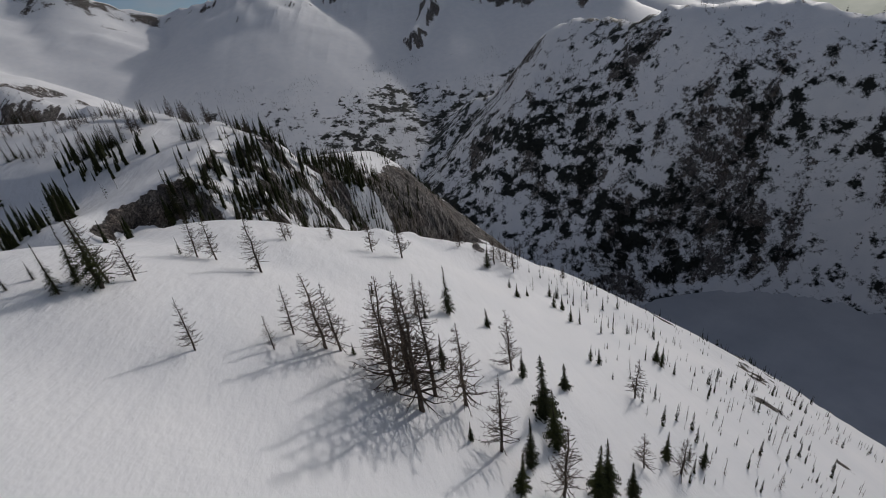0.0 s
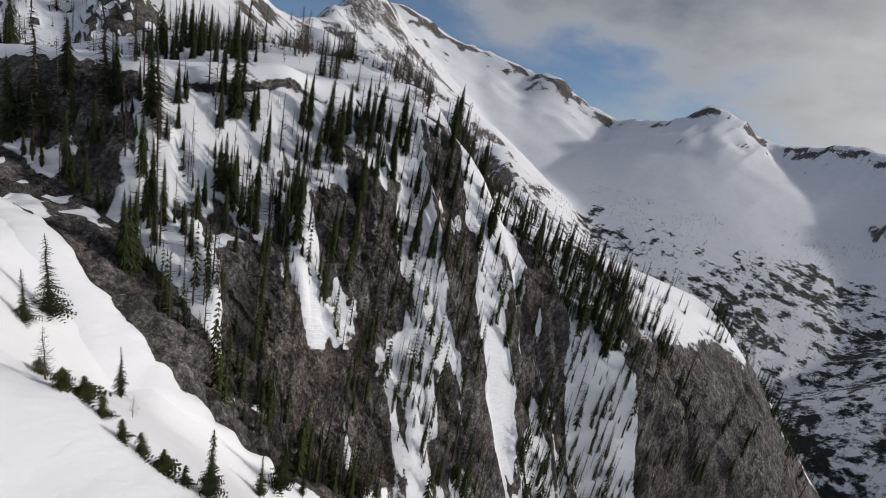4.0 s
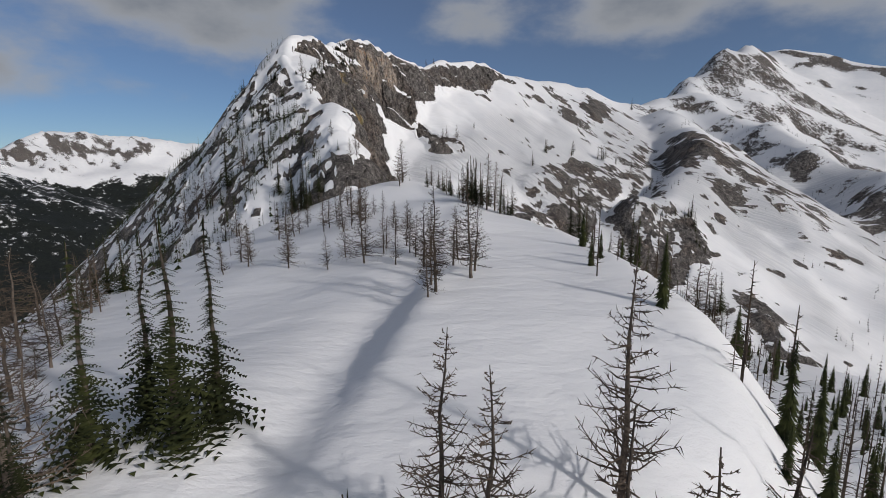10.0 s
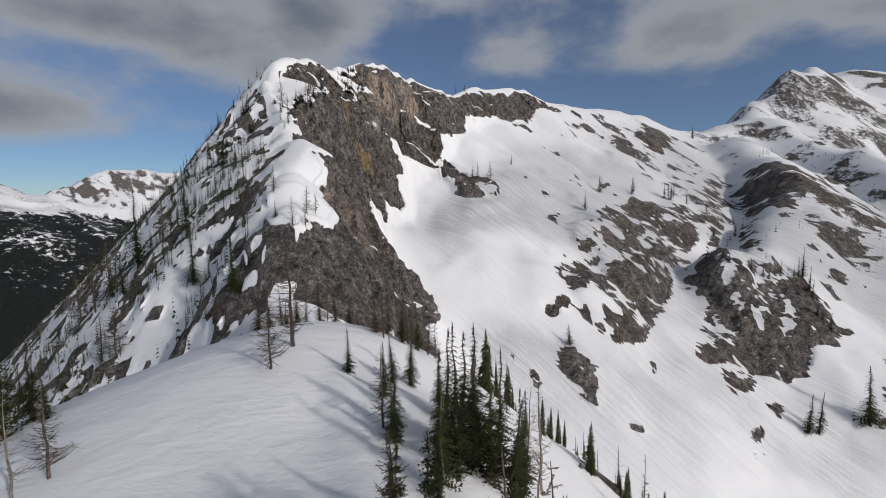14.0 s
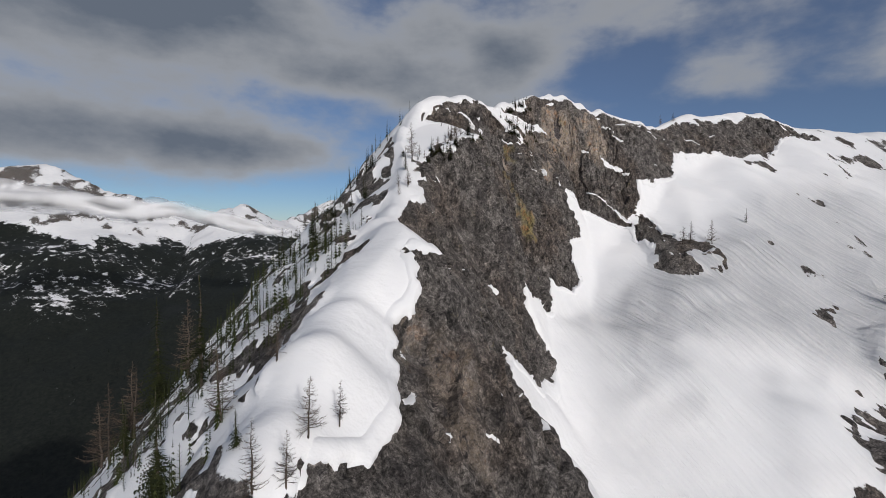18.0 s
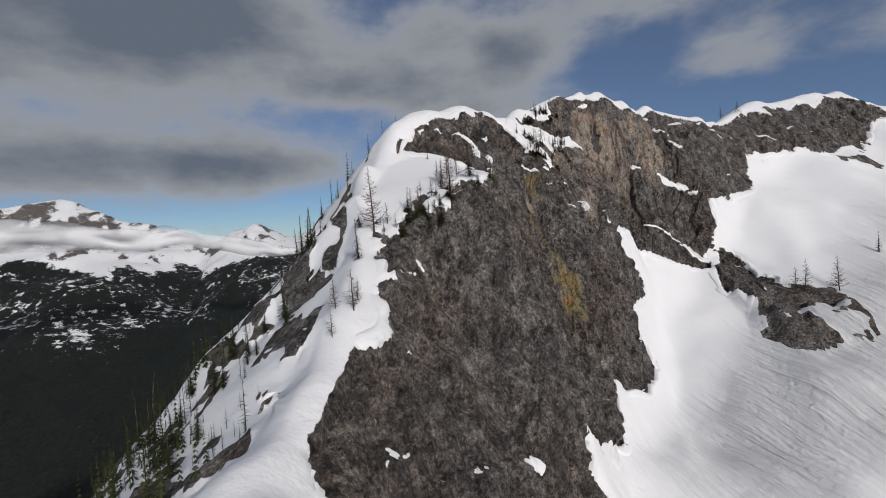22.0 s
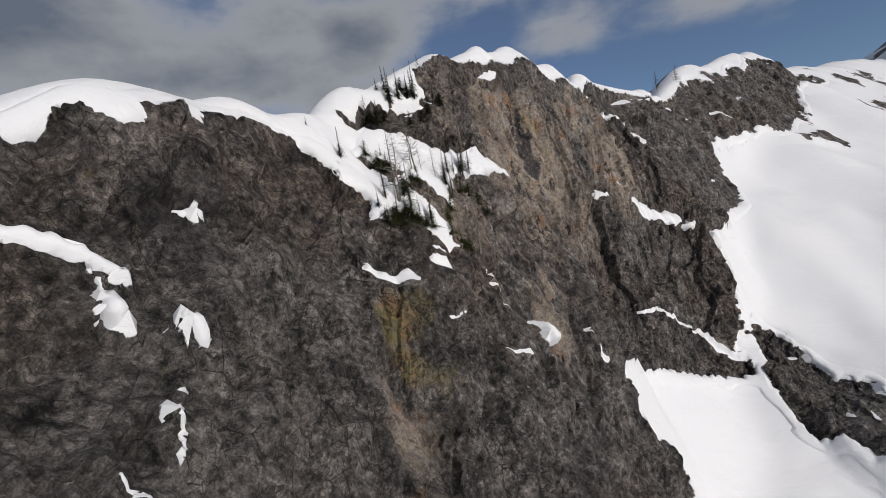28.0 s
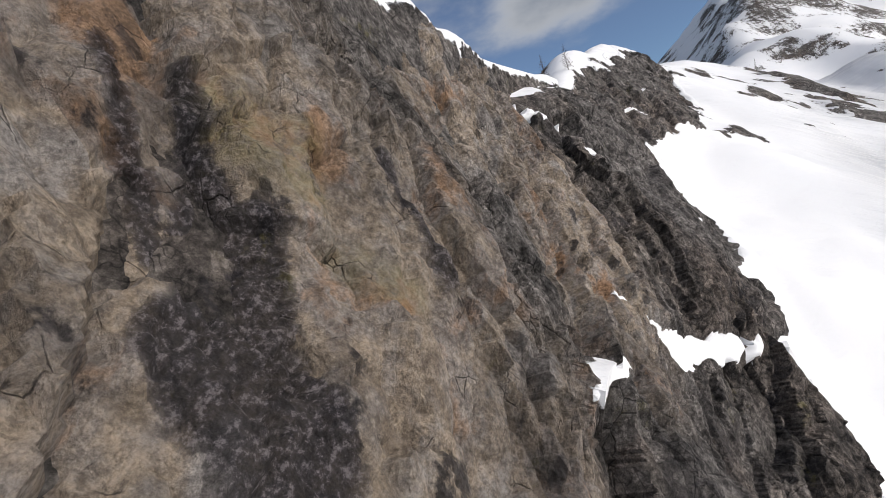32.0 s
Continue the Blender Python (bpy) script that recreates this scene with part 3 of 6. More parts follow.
# upper edge of the bare face, then its lower edge: x, height
FACE_TOP = [(-197.5, -4), (-199, 0), (-203, 4.5), (-207, 7.6), (-212, 9.2), (-218, 8.5), (-224, 11), (-230, 14.5), (-235, 17), (-238, 21), (-241, 24), (-245.5, 23.0),
    (-250, 23.6), (-254, 25.5), (-256, 29), (-258, 29.5), (-263, 32), (-266, 33), (-272.4, 33.4), (-274, 35), (-276.4, 37.2), (-280, 38.2), (-283, 41.6), (-287, 43.8),
    (-291, 46.2), (-293.3, 47.3), (-297.3, 49.8), (-299.7, 51.8), (-304.7, 52), (-306, 53.6), (-310.4, 55.8), (-312, 58), (-309.5, 60), (-308, 60.2), (-311, 62.4),
    (-313, 63.5), (-316, 65.4), (-318.8, 67.3), (-324.5, 69.8), (-330.4, 69.9), (-336, 70.6), (-341, 71), (-343.2, 70.2), (-344, 100)]
FACE_LOW = [(-450, 100), (-450, 67), (-430, 65), (-417, 53.5), (-409.5, 51.5), (-403, 48.9), (-397.7, 48.9), (-393, 49.7), (-389, 40), (-384, 33), (-380, 29.5), (-372, 34.7),
    (-366, 36.2), (-361.5, 41.5), (-355.5, 41.5), (-354, 35), (-358, 31), (-356, 25.5), (-347, 24.7), (-342, 18), (-343, 12.2), (-333, 7.8), (-327, 13), (-325, 11),
    (-319, 4), (-310, 7), (-303, 11), (-301, 14.5), (-297, 7.5), (-299.5, 2), (-303, -4), (-298, -8.5), (-284, -7), (-279, -1), (-274, 3.5), (-267, -1), (-268, -6),
    (-255, -11), (-240, -15.5), (-228, -17), (-204, -20), (-206, -16), (-208, -11), (-209, -8.5), (-204, -9), (-201, -7.5), (-198, -5)]
# snowfields in the face, and rock showing through them: x, height
FIELDS = [
    [(-343, 71), (-346, 72), (-349.5, 72.5), (-351, 71.2), (-352.5, 70), (-355.5, 69.4), (-357.4, 67.4), (-359, 67.3), (-360.9, 68.4), (-360.6, 66.4), (-362, 64.1), (-357.5, 64.4),
     (-355, 64.5), (-352, 62.8), (-350, 61.6), (-350, 63), (-350.3, 64.2), (-349, 64.9), (-347.7, 64.3), (-347.9, 62.8), (-347.8, 60), (-347.2, 58.2), (-346, 58.2), (-345.7, 61),
     (-344.6, 62.5), (-342.6, 61.2), (-343.7, 63), (-343.9, 66.5)],
    [(-351, 76), (-351, 71.7), (-352.7, 73), (-356, 73.6), (-356.8, 73), (-358.6, 72.3), (-361.7, 74.3), (-362.8, 78), (-357, 78)],
    [(-212, 13), (-215, 9), (-221, 8.6), (-223, 12), (-217, 14)],
]
ISLANDS = [
    [(-347.9, 67.7), (-348.7, 67.5), (-348.4, 65.8), (-348.6, 65.2), (-347.6, 64.6), (-347.2, 65.2)],
    [(-359, 76.4), (-360.6, 75.4), (-361, 74.2), (-359.2, 74.2)],
]
# thin snow on ledges: from x, height to x, height, half width
LEDGES = [(-328.6, 64.6, -329.2, 64.3, 0.35), (-324.6, 59.2, -324.8, 58.4, 0.42), (-339.8, 57.9, -340.4, 57.2, 0.35), (-343.2, 57.8, -343.6, 56.9, 0.5), (-348.2, 55.6, -349.4, 52.2, 0.35),
    (-350.8, 50.6, -350.8, 48.2, 0.8), (-355.5, 47.4, -354.3, 44.3, 0.45), (-344.8, 49.5, -346.6, 48.6, 0.3), (-340.6, 53.8, -341.5, 53.9, 0.4), (-344, 58, -345, 58.6, 0.4),
    (-384.7, 60.8, -386.5, 56.5, 0.45), (-386.5, 55.5, -391, 52, 1.1), (-377, 60, -379.5, 59.3, 0.3), (-394.5, 68.3, -402, 66.9, 0.6), (-373.7, 43.2, -378, 42, 0.3)]
LEDGES_MORE = [(-378, 42, -382.5, 36, 0.35), (-382.5, 36, -382, 31, 0.4), (-401.6, 60.3, -403.4, 59.4, 0.5), (-318, 64.8, -322, 64, 0.55), (-322, 64, -323.8, 62.6, 0.5), (-323.9, 62.2, -325.3, 61.2, 0.6), (-324, 61.5, -322.9, 60.1, 0.6),
    (-323.1, 57.2, -323.4, 57, 0.3), (-322.4, 56.4, -320.9, 55.2, 0.45), (-318.7, 55.6, -318.7, 54.8, 0.4), (-287.6, 14.6, -289, 13, 0.7), (-280, 41, -283.6, 38.4, 0.5), (-286.9, 40.6, -286.6, 38.6, 0.4),
    (-288.8, 34.8, -289.2, 34.2, 0.4), (-274.8, 31.3, -275.6, 30.8, 0.4), (-409, 57.4, -410.4, 56.6, 0.4), (-396, 73.5, -399, 71, 0.5), (-430, 72, -434, 69.5, 0.5),
    (-420, 74.4, -426, 70.5, 0.45), (-442, 75, -446, 71.5, 0.5), (-236, 4, -237.5, 2.4, 0.7), (-222, -6, -224, -7, 0.6)]
# width of the crest's snow cap over the face: -x, metres
CAP_X, CAP_WIDE = (205, 230, 295, 312, 348, 358, 375, 392, 403, 450), (4.2, 2.8, 2.8, 4.2, 4.2, 2.5, 2.9, 3.2, 3.8, 3.9)
# rock standing out of the snow slopes: x, y, two half widths, height
ROCKS = [
    (-346, 268, 26, 20, 9), (-312, 252, 16, 12, 7), (-334, 324, 24, 20, 12), (-345, 310, 12, 16, 8), (-379, 188, 3, 3, 3), (-370, 191, 5, 4, 5), (-364, 194.5, 6, 4.5, 6), (-361, 199, 6, 5, 6), (-366, 205, 6, 4, 5), (-368, 211.5, 5, 3, 4), 
    (-471, 421, 26, 16, 10), (-588, 380, 18, 9, 6), (-508, 320, 12, 6, 4),
    (-279, 356, 18, 12, 8), (-276, 232, 5, 5, 4), (-561, 364, 18, 9, 6), (-457, 601, 34, 26, 14), (-603, 614, 34, 18, 12), (-525, 500, 26, 14, 10),
]


# bare rock of the outcrops in the bowl: x, y
OUTCROPS = [
    [(-386.9, 186.7), (-386.3, 192.3), (-381.0, 193.9), (-380.0, 199.1), (-376.9, 199.5), (-378.1, 209.7), (-375.4, 210.3), (-373.7, 213.2), (-368.1, 214.2), (-368.0, 210.3), (-366.3, 205.9), (-360.9, 202.0), (-358.2, 200.3), (-358.5, 197.9), (-362.9, 192.6), (-366.2, 193.0), (-369.5, 188.7), (-370.9, 186.5), (-378.5, 184.9)],
    [(-356.0, 256.0), (-389.3, 274.1), (-418.1, 299.9), (-428.1, 331.6), (-425.7, 346.4), (-393.7, 327.4), (-370.2, 303.1), (-345.0, 292.1), (-323.3, 280.2), (-298.8, 257.5), (-291.0, 247.8), (-296.8, 240.4), (-304.6, 236.1), (-322.5, 233.2), (-339.5, 244.2), (-343.2, 257.8)],
    [(-417.7, 345.9), (-416.3, 350.3), (-337.5, 312.8), (-337.6, 330.2), (-344.4, 349.7), (-329.0, 346.2), (-318.9, 347.1), (-314.9, 332.2), (-304.7, 324.3), (-304.4, 310.6), (-305.4, 296.2), (-303.6, 283.6), (-310.0, 285.5), (-331.6, 300.7), (-345.0, 305.7)],
    [(-302.0, 291.2), (-304.3, 304.2), (-296.3, 299.4), (-290.3, 287.9)],
    [(-283.2, 229.9), (-279.9, 235.9), (-274.1, 236.2), (-273.7, 230.7)],
    [(-525.9, 430.7), (-491.6, 462.4), (-419.6, 395.0), (-424.9, 388.5)],
    [(-427.1, 368.3), (-386.0, 356.1), (-348.6, 334.2), (-378.2, 341.6)],
    [(-561.5, 356.0), (-647.6, 409.1), (-604.4, 399.7), (-541.9, 365.9), (-547.8, 356.0)],
    [(-512.0, 319.8), (-559.3, 342.8), (-502.1, 332.0), (-489.3, 316.7)],
    [(-292.2, 301.0), (-293.7, 307.9), (-287.3, 302.8)],
    [(-359.3, 235.0), (-367.2, 243.4), (-356.2, 241.2)],
]


def crest(line, x, y, k=3.0):
    """Height of a ridge at places, and the distance across from its nearest crest, to its right (+) or left (-)."""
    best, across, out = np.full(x.shape, 1e18), np.zeros(x.shape), None
    for a, b in zip(line, line[1:]):
        dx, dy = b[0] - a[0], b[1] - a[1]
        long = math.hypot(dx, dy)
        u = np.clip(((x - a[0]) * dx + (y - a[1]) * dy) / long ** 2, 0, 1)
        ex, ey = x - (a[0] + u * dx), y - (a[1] + u * dy)
        d = np.hypot(ex, ey)
        perp = ((x - a[0]) * dy - (y - a[1]) * dx) / long
        us = u * u * (3 - 2 * u)
        z = a[2] + us * (b[2] - a[2])
        a1, ah, a2, b1, bh, b2, r = [a[3 + i] + u * (b[3 + i] - a[3 + i]) for i in range(7)]
        e = np.sqrt(d * d + r * r) - r
        w = np.clip(0.5 + 0.5 * perp / (r + 0.35 * d + 1.0), 0, 1)
        w = w * w * (3 - 2 * w)
        fall_a = np.where(a1 * e < ah, a1 * e, ah + a2 * (e - ah / a1))
        fall_b = np.where(b1 * e < bh, b1 * e, bh + b2 * (e - bh / b1))
        h = z - (w * fall_a + (1 - w) * fall_b)
        across = np.where(d < best, np.sign(perp) * d, across)
        best = np.minimum(d, best)
        out = h if out is None else smax(out, h, k)
    return out, across


def shelf(table, x, y):
    """Height of a snow shelf, of the slope below it and of its back."""
    keys = np.array(table)
    inner, high, outer, low, steep = [np.interp(-x, -keys[:, 0], keys[:, i]) for i in range(1, 6)]
    v = np.clip((y - inner) / (outer - inner), 0, 1)
    past = np.maximum(np.maximum(keys[-1, 0] - x, x - keys[0, 0]), 0)
    return high + (low - high) * v * v * (1.6 - 0.6 * v) - steep * np.maximum(y - outer, 0) - 0.9 * np.maximum(inner - y, 0) - 3.0 * past


def inside(x, z, ring):
    """Whether places lie in a ring of corners."""
    out = np.zeros(x.shape, bool)
    for (ax, az), (bx, bz) in zip(ring, ring[1:] + ring[:1]):
        if az != bz:
            out ^= ((az > z) != (bz > z)) & (x < (bx - ax) * (z - az) / (bz - az) + ax)
    return out


def face_snow(x, y, z, across, snow):
    """The snow cover with the bare face, its snowfields and its ledges drawn in."""
    part = (across > 0.3) & (across < 62) & (x < -196) & (x > -449) & (z < 90) & ((across < 45) | (x > -330))
    px, py, pz, was = x[part], y[part], z[part], snow[part]
    rag = noise3(px / 3.1, py / 3.1, pz / 2.2, 91), noise3(px / 1.1, py / 1.1, pz / 0.8, 92), noise3(px / 2.7, py / 2.7, pz / 2.0, 93)
    qx, qz = px + 0.8 * rag[0] + 0.35 * rag[1], pz + 1.0 * rag[2] + 0.5 * rag[1]
    foot = np.array(FOOT)
    bare = inside(qx, qz, FACE_TOP + FACE_LOW) & ((px > -343) | (pz > 42) | (py < np.interp(-px, -foot[::-1, 0], foot[::-1, 1]) + 1.5))
    cover = np.where(bare, 0.0, 1.0)
    sx, sz = px + 0.35 * rag[0] + 0.2 * rag[1], pz + 0.4 * rag[2] + 0.25 * rag[1]
    for ring in FIELDS:
        cover = np.where(inside(sx, sz, ring), 1.0, cover)
    for ring in ISLANDS:
        cover = np.where(inside(sx, sz, ring), 0.0, cover)
    cover = np.where(inside(px + 0.9 * rag[0] + 0.5 * rag[1], py + 0.9 * rag[2] + 0.5 * rag[1], OUTCROPS[0]), 0.05, cover)
    for ax, az, bx, bz, w in LEDGES + LEDGES_MORE:
        u = np.clip(((sx - ax) * (bx - ax) + (sz - az) * (bz - az)) / ((bx - ax) ** 2 + (bz - az) ** 2), 0, 1)
        cover = np.maximum(cover, step(w * (0.5 + 0.9 * rag[0]) - np.hypot(sx - ax - u * (bx - ax), sz - az - u * (bz - az)), -0.12, 0.12))
    out = snow.copy()
    out[part] = cover
    return out


def gully_floor(x, y):
    """Height of the gully's sides and the distance from its floor."""
    best, out = np.full(x.shape, 1e18), np.zeros(x.shape)
    for a, b in zip(GULLY, GULLY[1:]):
        dx, dy = b[0] - a[0], b[1] - a[1]
        long = math.hypot(dx, dy)
        u = np.clip(((x - a[0]) * dx + (y - a[1]) * dy) / long ** 2, 0, 1)
        d = np.hypot(x - a[0] - u * dx, y - a[1] - u * dy)
        right = (x - a[0]) * dy - (y - a[1]) * dx > 0
        side = np.where(right, 1.0, 1.9)
        flat = np.where(right, 5.5, 8.0)
        h = a[2] + u * (b[2] - a[2]) + side * np.maximum(np.sqrt(d * d + 9) - flat, -0.5)
        out = np.where(d < best, h, out)
        east = right if a is GULLY[0] else np.where(d < best, right, east)
        best = np.minimum(d, best)
    return out, best, east


def terrain(x, y):
    """Height of the bare land and, by the main crest, the place along and across it."""
    far = step(np.hypot(x + 200, y - 180), 350, 900)
    tame = 1 - 0.8 * step(y, 900, 1400)
    wx = x + 5.0 * (1 - far) * fbm(x, y, 24, 3, 5) + tame * far * 60 * fbm(x, y, 260, 4, 6)
    wy = y + 4.0 * (1 - far) * fbm(x, y, 24, 3, 8) + tame * far * 60 * fbm(x, y, 260, 4, 9)
    calm = 1 - step(-x, 195, 225) * (1 - far)
    wx, wy = x + (wx - x) * np.where(calm > 0, np.maximum(far, 1 - calm), 1), y + (wy - y) * np.where(calm > 0, np.maximum(far, 1 - calm), 1)
    h, across = crest(MAIN, wx, wy)
    for table in (SHELF, BROW):
        h = smax(h, shelf(table, x + 0.3 * (wx - x), y + 0.3 * (wy - y)), 2.0)
    base = -640 + 160 * step(y + 0.5 * x, -500, 100) + 40 * fbm(x, y, 700, 4, 3)
    base = base + 180 * step(y, 1000, 1500) * step(-np.abs(x + 200), -1200, -300)
    for line, k in ((SPUR, 8), (EDGE, 3), (NOSE, 5), (RIB, 14), (OUTCROP, 8), (NORTH, 25), (KNOB, 14), (EAST, 20), (SOUTH, 40), (BEYOND, 30)):
        h = smax(h, crest(line, wx, wy)[0], k)
    h = smax(h, base, 60)
    for a, b in zip(FOOT, FOOT[1:]):
        u = np.clip(((x - a[0]) * (b[0] - a[0]) + (y - a[1]) * (b[1] - a[1])) / math.hypot(b[0] - a[0], b[1] - a[1]) ** 2, 0, 1)
        off = np.hypot(x - a[0] - u * (b[0] - a[0]), y - a[1] - u * (b[1] - a[1]))
        out = step(y - a[1] - u * (b[1] - a[1]), -4, 12)
        dip = (a[2] + u * (b[2] - a[2])) * np.exp(-(off / (9.0 + 17.0 * out)) ** 2)
        hollow = dip if a is FOOT[0] else np.maximum(hollow, dip)
    h = h - hollow
    cut, off, _ = gully_floor(wx, wy)
    open_out = step(y, 176, 200)
    cut = cut + 400 * step(off, 30 - 18 * open_out, 60 + 60 * open_out)
    h = -smax(-h, -cut, 4)
    # gullies and buttresses of the far walls
    bowl = step(y, 1000, 1400)
    h = h + far * (24 * ridged(x, y, 260, 3, 21) - 5) * step(h, -470, -300) * (1 - 0.85 * bowl * (1 - step(h, -40, 110)))
    h = h + far * 10 * ridged(x, y, 90, 2, 27) * step(h, -470, -350) * (1 - 0.97 * bowl * (1 - step(h, 0, 130)))
    for rx, ry, ra, rb, up in ROCKS:
        q = np.hypot((x - rx) / ra, (y - ry) / rb) + 0.5 * fbm(x, y, 14, 4, 33)
        h = h + 0.5 * up * step(-q, -1.15, -0.45)
    lake = step(-np.hypot((x - 430) / 1.15, y - 440), -330, -230)
    h = h * (1 - lake) + np.minimum(h, LAKE_Z - 1.0) * lake
    return h, across


def axis(lo, hi, bands, grow=1.05, most=30.0):
    """Grid lines: fine inside the bands, widening outwards."""
    marks = []
    v = bands[0][0]
    for a, b, s in bands:
        n = max(1, round((b - a) / s))
        marks += [a + (b - a) * k / n for k in range(n)]
    marks.append(bands[-1][1])
    s, v = bands[-1][2], bands[-1][1]
    while v < hi:
        s = min(s * grow, most)
        v += s
        marks.append(v)
    s, v = bands[0][2], bands[0][0]
    while v > lo:
        s = min(s * grow, most)
        v -= s
        marks.insert(0, v)
    return np.array(marks)


gx = axis(-4300, 1900, [(-520, -420, 1.6), (-420, -210, 0.75), (-210, 40, 1.6)])
gy = axis(-3700, 4100, [(30, 70, 1.6), (70, 122, 0.9), (122, 190, 0.55), (190, 340, 1.5)])
X, Y = np.meshgrid(gx, gy)
H, ACROSS = terrain(X, Y)
GY, GX = np.gradient(H, gy, gx)
SLOPE = np.hypot(GX, GY)
FARW = step(np.hypot(X + 200, Y - 180), 300, 800)
# snow lies where it is not too steep
patch = fbm(X, Y, 11, 5, 41, 0.6)
wide = fbm(X, Y, 55, 4, 45)
limit = 1.06 + 0.42 * patch + 0.20 * wide
SNOW = step(limit - SLOPE, -0.20, 0.20)
# rock breaks through on the wooded back of the crag, under the nose and on the far walls
back = step(-ACROSS + 3 * patch, 1.5, 5.0) * step(-X, 165, 200) * (1 - FARW)
slide = fbm(0.83 * X + 0.56 * Y, (0.83 * Y - 0.56 * X) * 0.4, 7, 5, 43, 0.6)
crumb = fbm(X, Y, 6, 5, 44, 0.72)
SNOW = SNOW * (1 - back) + back * (1 - step(1.8 * fbm(X + 0.3 * Y, Y - 0.3 * X, 4.2, 4, 146, 0.65) + 0.3 * slide, 0.06, 0.30))
fringe = step(crest(NOSE, X, Y)[1], 2.0, 5.0) * step(Y, 110, 122) * (1 - step(Y, 195, 215)) * (1 - step(X, 5, 30)) * step(X, -75, -60)
_, gut, east_side = gully_floor(X, Y)
fringe = fringe * step(gut + 2 * patch, 3.0, 6.5)
chute = 0.8 * fbm(X * 0.30, Y, 6, 5, 47, 0.6) + 0.4 * wide + 0.7 * crumb
SNOW = np.maximum(SNOW * (1 - fringe), fringe * step(chute + 0.14 * (1 - step(crest(NOSE, X, Y)[1], 6, 14)), -0.36, 0.14))
shoulder = step(X, -90, -84) * step(-X, 57, 62) * step(Y, 171, 175) * step(-Y, -215, -200)
SNOW = np.maximum(SNOW, shoulder * step(patch + 0.5 * crumb, -0.75, -0.3))
SNOW = np.maximum(SNOW, step(X, -76, -72) * step(-X, 55, 58) * step(Y, 174, 177) * step(-Y, -188, -184))
SNOW = np.maximum(SNOW, step(ACROSS, 2, 5) * step(48 - ACROSS, 0, 8) * step(X, -176, -168) * step(-X, 84, 92))
SNOW = np.maximum(SNOW * (1 - 0.9 * step(7 - gut, 0, 2) * ~east_side * step(-Y, -150, -140) * step(Y, 116, 122)), step(np.where(east_side, 5, 0.6) - gut + 2 * patch, 0, 1.2))
SNOW = np.maximum(SNOW, east_side * step(20 - gut + 3 * patch, 0, 4) * step(X, -75, -60) * step(-Y, -200, -170))
frayed = X + 2.2 * crumb + 1.5 * patch, Y + 2.2 * slide + 1.2 * crumb
for ring in OUTCROPS:
    SNOW = np.where(inside(*frayed, ring), 0.10 + 0.7 * step(crumb + 0.6 * slide, 0.02, 0.22), SNOW)
for rx, ry, ra, rb, up in ROCKS[10:]:
    q = np.hypot((X - rx) / ra, (Y - ry) / rb)
    SNOW = SNOW * (1 - 0.72 * step(1.1 - q + 1.2 * patch + 1.2 * crumb, -0.15, 0.35) * (1 - 0.6 * step(slide, 0.02, 0.22)))
SNOW = np.maximum(SNOW, step(X, -45, -38) * step(-X, -40, -20) * step(Y, 92, 100) * (east_side | (Y < 122)) * step(-Y, -150, -135))
# the crest carries a thick cap, blown out over the cliff
lip = np.interp(-X, CAP_X, CAP_WIDE)
cap = step(-X, 205, 212) * (1 - step(-X, 560, 620)) * step(-np.abs(ACROSS + 0.8), -lip - 1.5 * wide, 1.8 - lip - 1.5 * wide)
SNOW = np.maximum(face_snow(X, Y, H, ACROSS, SNOW), cap)
gully = 0.7 * ridged(X + 0.4 * Y, Y - 0.4 * X, 110, 4, 51) + 1.0 * fbm(X, Y, 42, 4, 58, 0.65)
near_top = step(-np.abs(crest(NORTH, X, Y)[1]), -95, -15) * step(Y, 1300, 1700)
SNOW_FAR = 1 - (0.55 + 0.15 * step(np.abs(Y - 300), 700, 1100)) * step(gully - 0.6 * (1 - step(SLOPE - 0.14 * step(Y, 1000, 1400), 0.34, 0.54)) + 0.8 * step(SLOPE, 0.62, 1.25) + 0.75 * near_top * step(SLOPE, 0.35, 0.6) + 0.5 * step(-np.abs(ACROSS - 40), -150, -20) * step(-X, 480, 640) * 0.5 + 0.35 * fbm(X, Y, 70, 4, 59, 0.6) + 0.65 * step(-Y, 1400, 1900) * step(H, -60, 120) + 0.45 * step(-X, 300, 480) * step(Y, 260, 420) * step(-Y, -1500, -1100), 0.10, 1.20)
ribbed = 0.6 * ridged(X + 0.3 * Y, Y - 0.3 * X, 75, 4, 52) + 0.9 * fbm(X, Y, 30, 5, 53, 0.65) + 0.6 * step(SLOPE, 0.55, 1.0) + 0.9 * crumb
middle = step(np.hypot(X + 200, Y - 180), 230, 330) * step(Y, 230, 290) * step(-X, 300, 380)
SNOW = SNOW * (1 - 0.6 * middle * step(ribbed, 0.26, 0.72))
SNOW = SNOW * (1 - FARW) + SNOW_FAR * FARW
# woods so far off that they are one dark cover
WOOD = step(-Y, -90, 60) * step(-H + 110 * fbm(X, Y, 400, 4, 77) + 60 * fbm(X, Y, 90, 4, 78), -70, 70) * step(-X, 60, 160)
